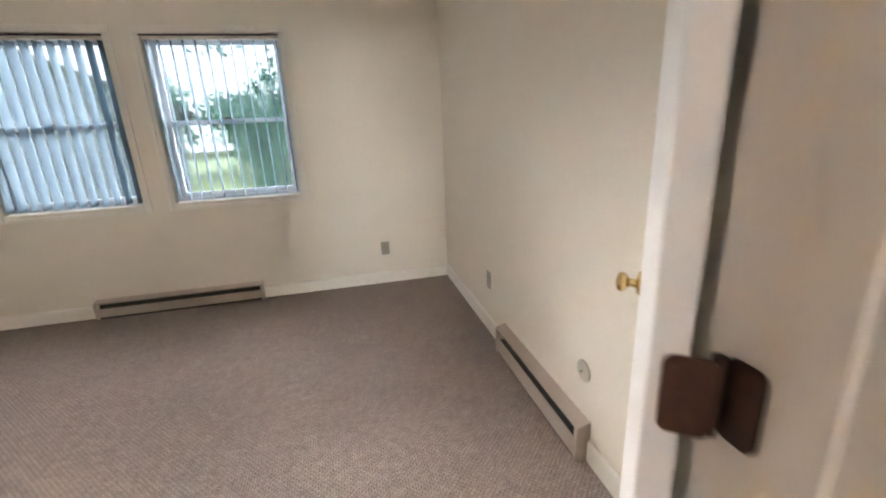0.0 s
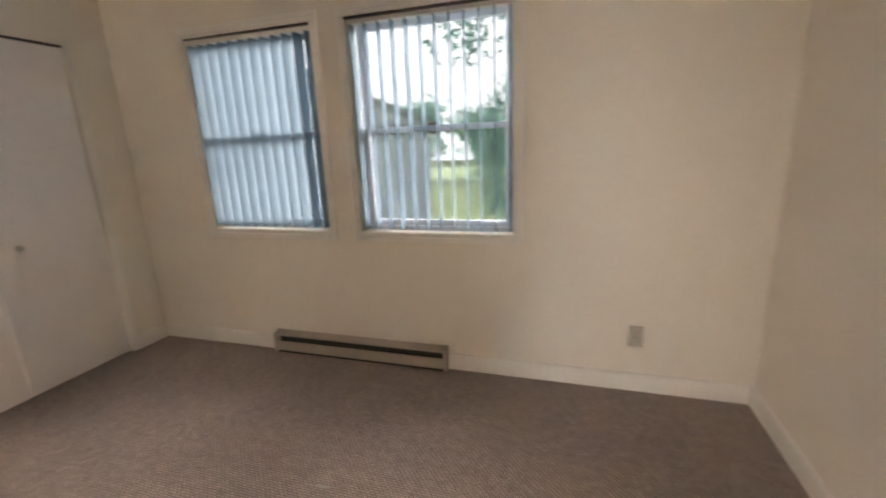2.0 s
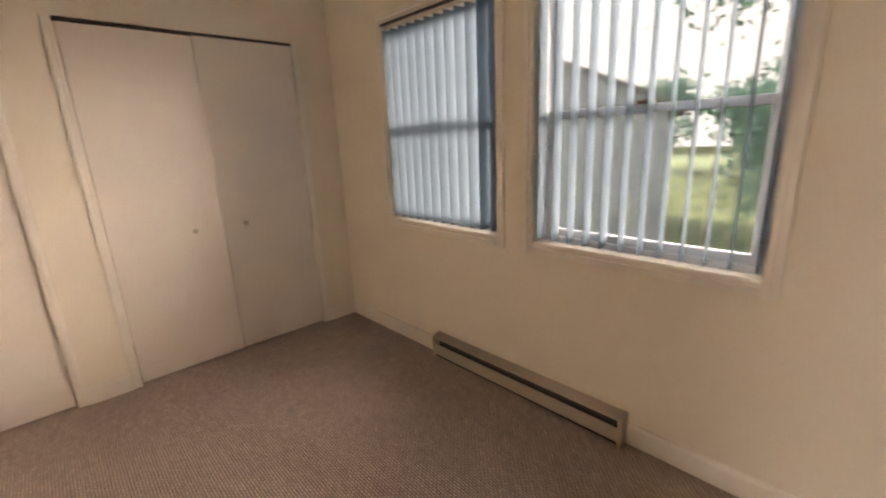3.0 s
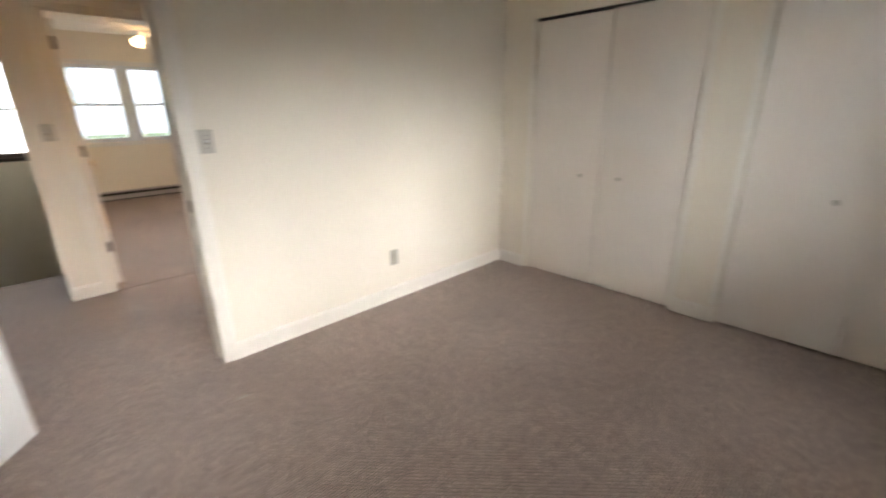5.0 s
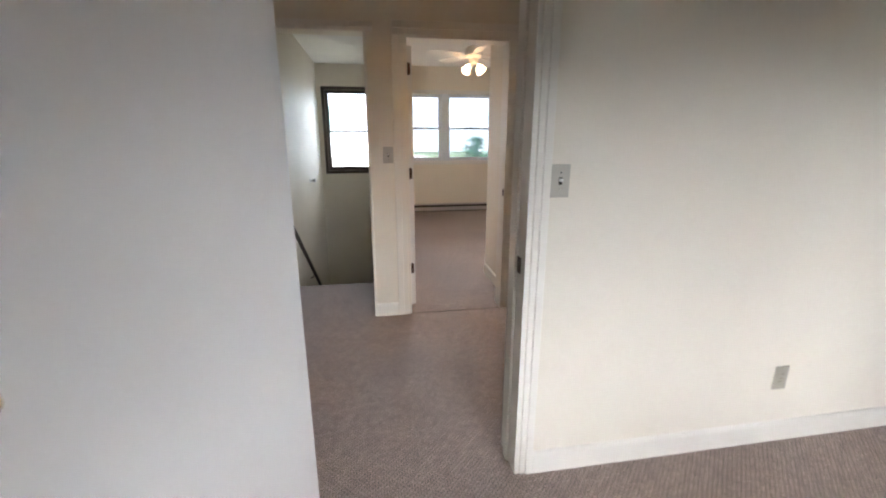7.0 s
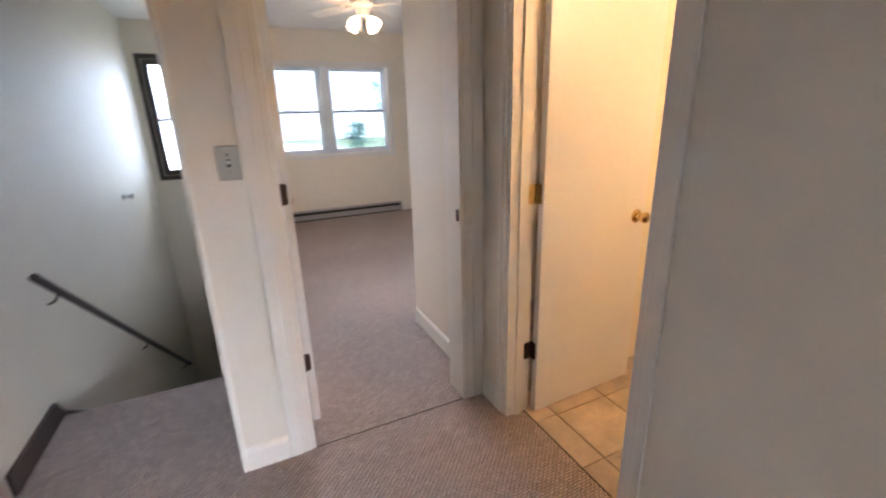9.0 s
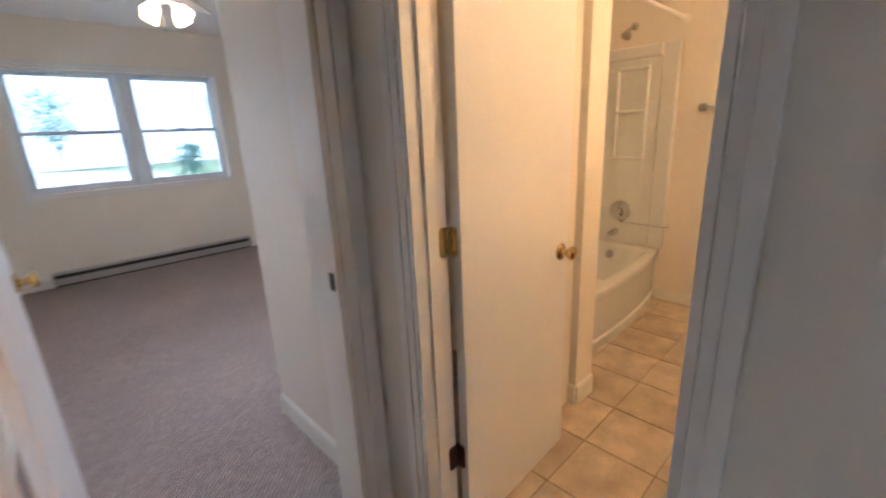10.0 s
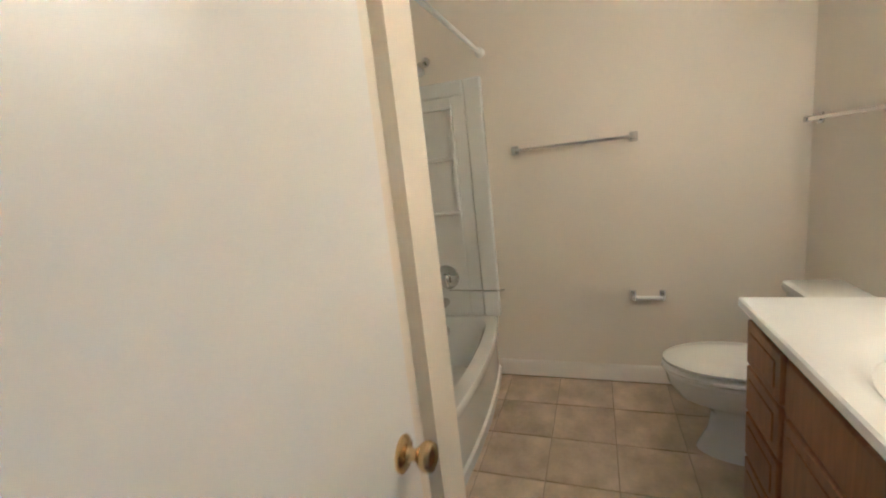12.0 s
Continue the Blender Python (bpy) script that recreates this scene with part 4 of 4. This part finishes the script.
towel_bar(pose(-3.285, -0.99, 1.47, 0, 0, -90), 0.655, "chrome square towel bar on the far wall")
towel_bar(pose(-2.36, -0.19, 1.45, 0, 0, 180), 0.83, "chrome square towel bar above the toilet")
tp = holder("paper_holder", pose(-3.285, -0.858, 0.556, 0, 0, -90), "chrome toilet paper holder with white roller", "paper holder")
for x in (0, 0.155):
    part("post", box(B(), x - 0.016, x + 0.016, 0, 0.01, -0.03, 0.03, 0.004), M_CHROME, tp)
    part("arm", box(B(), x - 0.008, x + 0.008, 0.008, 0.06, -0.018, 0.012, 0.003), M_CHROME, tp)
part("roller", rod(B(), (0.008, 0.05, -0.004), (0.147, 0.05, -0.004), 0.011, seg=16), M_WHITE, tp, "white plastic roller", True)

# toilet
tc = Vector((-2.70, 0, 0))


def oval(cx, y0, y1, w, z, n=28, point=0.0):
    """Egg-shaped ring from y0 (front) to y1 (back)."""
    cy, ry = (y0 + y1) / 2, (y1 - y0) / 2
    return [(cx + w * math.cos(2 * math.pi * k / n) * (1 - point * max(0, -math.sin(2 * math.pi * k / n)) ** 2), cy + ry * math.sin(2 * math.pi * k / n), z) for k in range(n)]


tl = holder("toilet", Matrix.Translation((tc.x, -0.2, 0)), "white porcelain toilet with lid down", "toilet")
bw = B()
loft(bw, [oval(0, -0.6, -0.13, 0.118, 0), oval(0, -0.59, -0.13, 0.112, 0.025), oval(0, -0.555, -0.12, 0.092, 0.1), oval(0, -0.54, -0.1, 0.09, 0.19), oval(0, -0.57, -0.09, 0.11, 0.235), oval(0, -0.68, -0.08, 0.165, 0.275), oval(0, -0.715, -0.06, 0.183, 0.33), oval(0, -0.725, -0.05, 0.186, 0.376), oval(0, -0.718, -0.05, 0.179, 0.386), oval(0, -0.69, -0.07, 0.15, 0.388)])
part("bowl", bw, M_PORCELAIN, tl, "", True)
stb = B()
loft(stb, [oval(0, -0.725, -0.2, 0.17, 0.3935), oval(0, -0.742, -0.19, 0.186, 0.402), oval(0, -0.742, -0.19, 0.186, 0.414), oval(0, -0.725, -0.2, 0.172, 0.42)])
part("seat", stb, M_PORCELAIN, tl, "", True)
lb = B()
loft(lb, [oval(0, -0.715, -0.19, 0.164, 0.43), oval(0, -0.737, -0.185, 0.183, 0.4355), oval(0, -0.737, -0.185, 0.183, 0.446), oval(0, -0.722, -0.19, 0.172, 0.455), oval(0, -0.6, -0.28, 0.1, 0.459)])
part("lid", lb, M_PORCELAIN, tl, "", True)
for bx_, by_ in ((-0.12, -0.55), (0.12, -0.55), (-0.1, -0.3), (0.1, -0.3)):
    part("bumper", rod(B(), (bx_, by_, 0.386), (bx_, by_, 0.431), 0.009, seg=10), M_WHITE, tl, "small rubber seat bumper")
part("tank", loft(B(), [rrect(-0.21, 0.21, -0.19, 0.0, 0.03, 0.38), rrect(-0.215, 0.215, -0.2, 0.005, 0.03, 0.5), rrect(-0.22, 0.22, -0.205, 0.005, 0.03, 0.7)]), M_PORCELAIN, tl, "", True)
part("tank_lid", loft(B(), [rrect(-0.232, 0.232, -0.217, 0.006, 0.03, 0.702), rrect(-0.235, 0.235, -0.22, 0.006, 0.03, 0.715), rrect(-0.232, 0.232, -0.217, 0.006, 0.03, 0.737), rrect(-0.22, 0.22, -0.205, 0.0, 0.03, 0.742)]), M_PORCELAIN, tl, "", True)
fh = part("flush_handle", rod(B(), (-0.15, -0.205, 0.65), (-0.15, -0.225, 0.65), 0.014, seg=14), M_CHROME, tl, "chrome flush handle", True)
part("lever", rod(B(), (-0.15, -0.222, 0.65), (-0.08, -0.232, 0.642), 0.006, seg=8), M_CHROME, fh, "", True)

# vanity
VX0, VX1, VF, VZ = -2.28, -1.08, -0.715, 0.83
vn = holder("vanity_cabinet", Matrix.Translation((VX0, -0.19, 0)), "honey oak vanity cabinet with drawers and doors", "cabinet")


def vb(nm, x0, x1, y0, y1, z0, z1, par, bev=0.002, m=None, lab=""):
    return part(nm, box(B(), x0 - VX0, x1 - VX0, y0 + 0.19, y1 + 0.19, z0, z1, bev), m or M_OAK, par, lab)


cab = B()
box(cab, 0, VX1 - VX0, VF + 0.19, 0, 0.1, VZ - 0.16, 0.002)
box(cab, 0, 0.018, VF + 0.19, 0, VZ - 0.16, VZ, 0.002)
box(cab, VX1 - VX0 - 0.018, VX1 - VX0, VF + 0.19, 0, VZ - 0.16, VZ, 0.002)
box(cab, 0.018, VX1 - VX0 - 0.018, VF + 0.19, VF + 0.21, VZ - 0.16, VZ, 0.002)
box(cab, 0.0, VX1 - VX0, VF + 0.25, 0, 0.0, 0.1)
part("body", cab, M_OAK, vn)
dz = [(0.11, 0.285), (0.295, 0.46), (0.47, 0.635), (0.645, 0.8)]


def raised(nm, x0, x1, z0, z1, lab=""):
    p = vb(nm, x0, x1, VF - 0.019, VF - 0.0005, z0, z1, vn, 0.006, lab=lab)
    vb("panel", x0 + 0.035, x1 - 0.035, VF - 0.024, VF - 0.0185, z0 + 0.035, z1 - 0.035, p, 0.004)
    return p


for z0, z1 in dz:
    raised("drawer", -2.265, -1.985, z0, z1)
vb("false_front", -1.955, -1.095, VF - 0.019, VF - 0.0005, 0.645, 0.8, vn, 0.006)
for x0, x1, kx in ((-1.955, -1.53, -1.56), (-1.52, -1.095, -1.49)):
    p = raised("cabinet_door", x0, x1, 0.115, 0.63)
    part("knob", lathe(B(), [(0, 0), (0.006, 0), (0.006, 0.012), (0.014, 0.02), (0.012, 0.028), (0, 0.03)], Matrix.Translation((kx - VX0, VF - 0.019 + 0.19, 0.55)) @ pose(0, 0, 0, 90), 14), M_CHROME, p, "small glass and chrome knob", True)

ct = holder("countertop", Matrix.Translation((0, 0, 0)), "white cultured marble vanity top with moulded oval basin", "countertop")
X0, X1, Y0, Y1 = -2.3, -1.06, -0.752, -0.19
bx, by = -1.68, -0.475
N = 48


def ring_out(z, g=0.0):
    pts = []
    for k in range(N):
        a = 2 * math.pi * k / N
        c, s = math.cos(a), math.sin(a)
        tx = ((X1 - g - bx) if c > 0 else (bx - X0 - g)) / max(abs(c), 1e-6)
        ty = ((Y1 - by) if s > 0 else (by - Y0 - g)) / max(abs(s), 1e-6)
        t = min(tx, ty)
        pts.append((bx + c * t, by + s * t, z))
    for cx, cy in ((X0 + g, Y0 + g), (X1 - g, Y0 + g), (X0 + g, Y1), (X1 - g, Y1)):
        k = min(range(N), key=lambda i: (pts[i][0] - cx) ** 2 + (pts[i][1] - cy) ** 2)
        pts[k] = (cx, cy, z)
    return pts


def ring_in(rx, ry, z, dy=0.0):
    return [(bx + rx * math.cos(2 * math.pi * k / N), by + dy + ry * math.sin(2 * math.pi * k / N), z) for k in range(N)]


tp_bm = B()
loft(tp_bm, [ring_out(VZ + 0.001, 0.004), ring_out(VZ + 0.006, 0.0), ring_out(VZ + 0.03, 0.0), ring_out(VZ + 0.036, 0.006), ring_in(0.33, 0.225, VZ + 0.035), ring_in(0.29, 0.198, VZ + 0.028), ring_in(0.255, 0.172, VZ - 0.0), ring_in(0.19, 0.13, VZ - 0.07), ring_in(0.1, 0.07, VZ - 0.11), ring_in(0.02, 0.02, VZ - 0.12)])
part("top", tp_bm, M_MARBLE, ct, "", True)
part("backsplash", box(B(), X0, X1, -0.212, -0.19, VZ + 0.034, VZ + 0.12, 0.004), M_MARBLE, ct)
part("overflow_hole", lathe(B(), [(0, 0), (0.008, 0), (0.008, 0.003), (0, 0.003)], Matrix.Translation((bx - 0.205, by - 0.06, VZ - 0.015)) @ pose(0, 0, 0, 0, 60, 15), 12), M_CHROME, ct, "small chrome overflow ring", True)
part("drain", lathe(B(), [(0, 0), (0.022, 0), (0.02, 0.004), (0, 0.006)], Matrix.Translation((bx, by, VZ - 0.119)), 18), M_CHROME, ct, "chrome drain stopper", True)
fc = holder("basin_faucet", Matrix.Translation((bx, -0.27, VZ + 0.0345)), "chrome basin faucet with clear knobs", "faucet")
part("base", box(B(), -0.08, 0.08, -0.026, 0.026, 0, 0.016, 0.007), M_CHROME, fc, "", True)
part("spout", loft(B(), [[(w * math.cos(2 * math.pi * k / 12), y + 0.0, z + h * math.sin(2 * math.pi * k / 12)) for k in range(12)] for y, z, w, h in ((0.01, 0.02, 0.018, 0.014), (-0.01, 0.05, 0.017, 0.015), (-0.06, 0.07, 0.015, 0.012), (-0.11, 0.062, 0.013, 0.01), (-0.125, 0.05, 0.01, 0.008))]), M_CHROME, fc, "", True)
for x in (-0.06, 0.06):
    part("handle", lathe(B(), [(0, 0.014), (0.014, 0.014), (0.012, 0.03), (0.026, 0.036), (0.028, 0.06), (0.022, 0.068), (0, 0.07)], Matrix.Translation((x, 0, 0)), 12), M_WHITE, fc, "clear acrylic knob handle", True)

# lamp bar over the vanity
lb2 = holder("vanity_light", pose(-1.68, -0.19, 2.08, 0, 0, 180), "chrome vanity light bar with lit globes", "wall lamp")
part("back_plate", box(B(), -0.38, 0.38, 0, 0.03, -0.055, 0.055, 0.005), M_CHROME, lb2)
for x in (-0.285, -0.095, 0.095, 0.285):
    part("globe", lathe(B(), [(0.018, 0.03), (0.03, 0.04), (0.048, 0.062), (0.055, 0.085), (0.048, 0.11), (0.03, 0.13), (0, 0.138)], Matrix.Translation((x, 0, 0)) @ pose(0, 0, 0, -90), 20), M_GLOBE, lb2, "lit frosted globe bulb", True)

# tiles
tile_bm = B()
box(tile_bm, -0.1525, 0.1525, -0.1525, 0.1525, -0.008, 0, 0.0022)
tile_me = mesh_of("tile", tile_bm, M_TILE)
base = bpy.data.objects["floor_bath_base"]
PX, PY = 0.3125, 0.3085
for i in range(9):
    for j in range(-3, 6):
        cx, cy = -2.64 + PX * (i - 2) + PX / 2, -1.46 + PY * (j - 1) + PY / 2
        x0, x1 = max(cx - 0.1525, -3.284), min(cx + 0.1525, -0.642)
        y0, y1 = max(cy - 0.1525, -1.87 if cx < -1.7 else -2.59), min(cy + 0.1525, -0.191)
        if x1 - x0 < 0.02 or y1 - y0 < 0.02 or y1 < y0:
            continue
        if x1 - x0 > 0.3 and y1 - y0 > 0.3:
            ob = new("tile", tile_me)
            ob.location = (cx, cy, 0)
        else:
            ob = new("tile", mesh_of("tile", box(B(), x0 - cx, x1 - cx, y0 - cy, y1 - cy, -0.008, 0, 0.0022), M_TILE))
            ob.location = (cx, cy, 0)
        ob.parent = base
thing("threshold_seam", box(B(), -0.642, -0.638, DBATH[0] + 0.02, DBATH[1] - 0.02, -0.01, 0.003), M_DARK, "dark edge where carpet meets tile", "seam", kind="structure")


# ---------------------------------------------------------------- outdoors
GZ = -2.75
gr = B()
bmesh.ops.create_grid(gr, x_segments=40, y_segments=40, size=700)
for v in gr.verts:
    v.co.z = GZ + (0.0 if v.co.length < 40 else 0.6 * noise.noise(v.co * 0.02))
thing("ground", gr, M_GRASS, "sunlit lawn reaching into the distance", "lawn", kind="structure")


def house(name, x0, x1, y0, y1, wall_h, ridge_h, label, turn=0, windows=()):
    """Gabled house; ridge along y: the gable faces us."""
    h = holder(name, Matrix.Translation((x1, y0, GZ)) @ pose(0, 0, 0, 0, 0, turn) @ Matrix.Translation(((x0 - x1) / 2, 0, 0)), label, "house")
    w, d = x1 - x0, y1 - y0
    bm = B()
    box(bm, -w / 2, w / 2, 0, d, 0, wall_h)
    loft(bm, [[(-w / 2, y, wall_h), (w / 2, y, wall_h), (0, y, ridge_h)] for y in (0, d)])
    wl = part("wall", bm, M_SIDING, h)
    sd = B()
    z = 0.15
    while z < ridge_h - 0.2:
        half = w / 2 if z < wall_h else w / 2 * (ridge_h - z) / (ridge_h - wall_h)
        loft(sd, [[(x, -0.002, z), (x, -0.022, z), (x, -0.004, z + 0.15)] for x in (-half, half)])
        z += 0.16
    part("siding", sd, M_SIDING, h)
    rf = B()
    for s in (-1, 1):
        loft(rf, [[(s * (w / 2 + 0.4), y, wall_h - 0.4 * (ridge_h - wall_h) / (w / 2)), (s * (w / 2 + 0.4), y, wall_h + 0.14 - 0.4 * (ridge_h - wall_h) / (w / 2)), (0, y, ridge_h + 0.16), (0, y, ridge_h + 0.02)] for y in (-0.35, d + 0.35)])
    part("roof", rf, M_SHINGLE, h)
    for x, z, ww, hh in windows:
        wd = part("window", box(B(), x - ww / 2, x + ww / 2, -0.05, 0.02, z - hh / 2, z + hh / 2, 0.01), M_VINYL, h)
        part("pane", box(B(), x - ww / 2 + 0.07, x + ww / 2 - 0.07, -0.056, -0.05, z - hh / 2 + 0.07, z + hh / 2 - 0.07), M_DARK, wd)
    return h


house("neighbour_house", -13.5, -3.85, 14.0, 24.0, 4.75, 6.9, "pale grey sided house with a low gable roof", turn=18, windows=((-2.0, 3.5, 1.0, 1.2),))
cond = holder("condenser_unit", Matrix.Translation((-4.6, 13.2, 0)) @ pose(0, 0, 0, 0, 0, 18), "grey louvred air conditioner on a wall bracket", "air conditioner")
part("case", box(B(), -0.45, 0.45, 0.1, 0.55, GZ + 1.85, GZ + 2.45, 0.02), M_VINYL, cond)
for i in range(8):
    part("louvre", box(B(), -0.4, 0.4, 0.08, 0.1, GZ + 1.9 + i * 0.065, GZ + 1.93 + i * 0.065), M_SIDING, cond)
part("bracket", box(B(), -0.4, 0.4, 0.5, 0.62, GZ + 1.78, GZ + 1.86), M_SIDING, cond)


def tree(name, x, y, h, crown_r, seed, label, trunk_r=0.13, low=0.35, leaves=2600, size=0.11, category="tree", base=None):
    rng = random.Random(seed)
    z0 = GZ if base is None else base
    t = holder(name, Matrix.Translation((x, y, z0)), label, category)
    bm = B()
    tips = []

    def limb(p, d, ln, r, depth):
        q = p + d * ln
        rod(bm, p, q, r, r * 0.62, seg=7)
        tips.append(q)
        if depth:
            for _ in range(3 if depth > 1 else 4):
                nd = (d + Vector((rng.uniform(-1, 1), rng.uniform(-1, 1), rng.uniform(-0.2, 0.7))) * 0.75).normalized()
                limb(p.lerp(q, rng.uniform(0.55, 1)), nd, ln * rng.uniform(0.5, 0.75), r * 0.55, depth - 1)

    limb(Vector((0, 0, 0)), Vector((rng.uniform(-0.06, 0.06), rng.uniform(-0.06, 0.06), 1)).normalized(), h * low, trunk_r, 3)
    part("trunk", bm, M_BARK, t, "grey bark trunk and limbs", True)
    clumps = [Vector((rng.gauss(0, crown_r * 0.42), rng.gauss(0, crown_r * 0.42), h * low + (h * (1 - low)) * rng.random() ** 0.9)) for _ in range(60)] + [p for p in tips[::4] if p.z > h * 0.25]
    verts, faces = [], []
    for k in range(leaves):
        c = clumps[rng.randrange(len(clumps))]
        p = c + Vector((rng.gauss(0, 1), rng.gauss(0, 1), rng.gauss(0, 0.8))) * crown_r * 0.17
        a = Euler((rng.uniform(-1.2, 1.2), rng.uniform(-1.2, 1.2), rng.uniform(0, 6.3))).to_matrix()
        s = size * rng.uniform(0.6, 1.3)
        i = len(verts)
        for u, v in ((-0.5, 0), (-0.15, -0.32), (0.5, 0), (-0.15, 0.32)):
            verts.append(p + a @ Vector((u * s * 1.6, v * s * 1.6, 0.1 * s * u * u)))
        faces.append((i, i + 1, i + 2, i + 3))
    me = bpy.data.meshes.new("crown")
    me.from_pydata(verts, [], faces)
    me.materials.append(M_LEAF)
    cr_ob = new("crown", me)
    cr_ob.parent = t
    return t


tree("tree", 0.85, 10.2, 11.0, 2.2, 3, "leafy green tree close to the house", leaves=15000, size=0.1, low=0.22)
tree("tree", -0.9, 17.0, 6.0, 2.0, 5, "leafy green tree behind the lawn", leaves=3200, size=0.14)
tree("shrub", -2.7, 22.0, 5.0, 1.6, 8, "dark rounded shrub beside the grey house", trunk_r=0.06, low=0.12, leaves=2600, size=0.16, category="shrub")
for k, (x, y, h) in enumerate(((-3.5, 45, 7), (3, 48, 8), (9, 42, 7), (-10, 52, 7.5), (-16, 46, 8))):
    tree("tree", x, y, h, 3.4, 20 + k, "distant hazy green tree", leaves=1500, size=0.4)
for k, (x, y, h) in enumerate(((-14.6, -60, 4.0), (-27, -84, 11), (-4, -86, 12), (9, -82, 10))):
    tree("tree", x, y, h, 1.7 if h < 5 else 4.0, 40 + k, "pale green tree across the pale ground", leaves=800 if h < 5 else 1600, size=0.25, low=0.07 if h < 5 else 0.35)
# added pale sheet over the lawn, so the far window's lower part looks bright
thing("pavement", box(B(), -80, 80, -106, -13, GZ - 0.02, GZ + 0.06), M_PALE_GROUND, "pale ground added to brighten the view from the far window", "pavement", kind="structure")
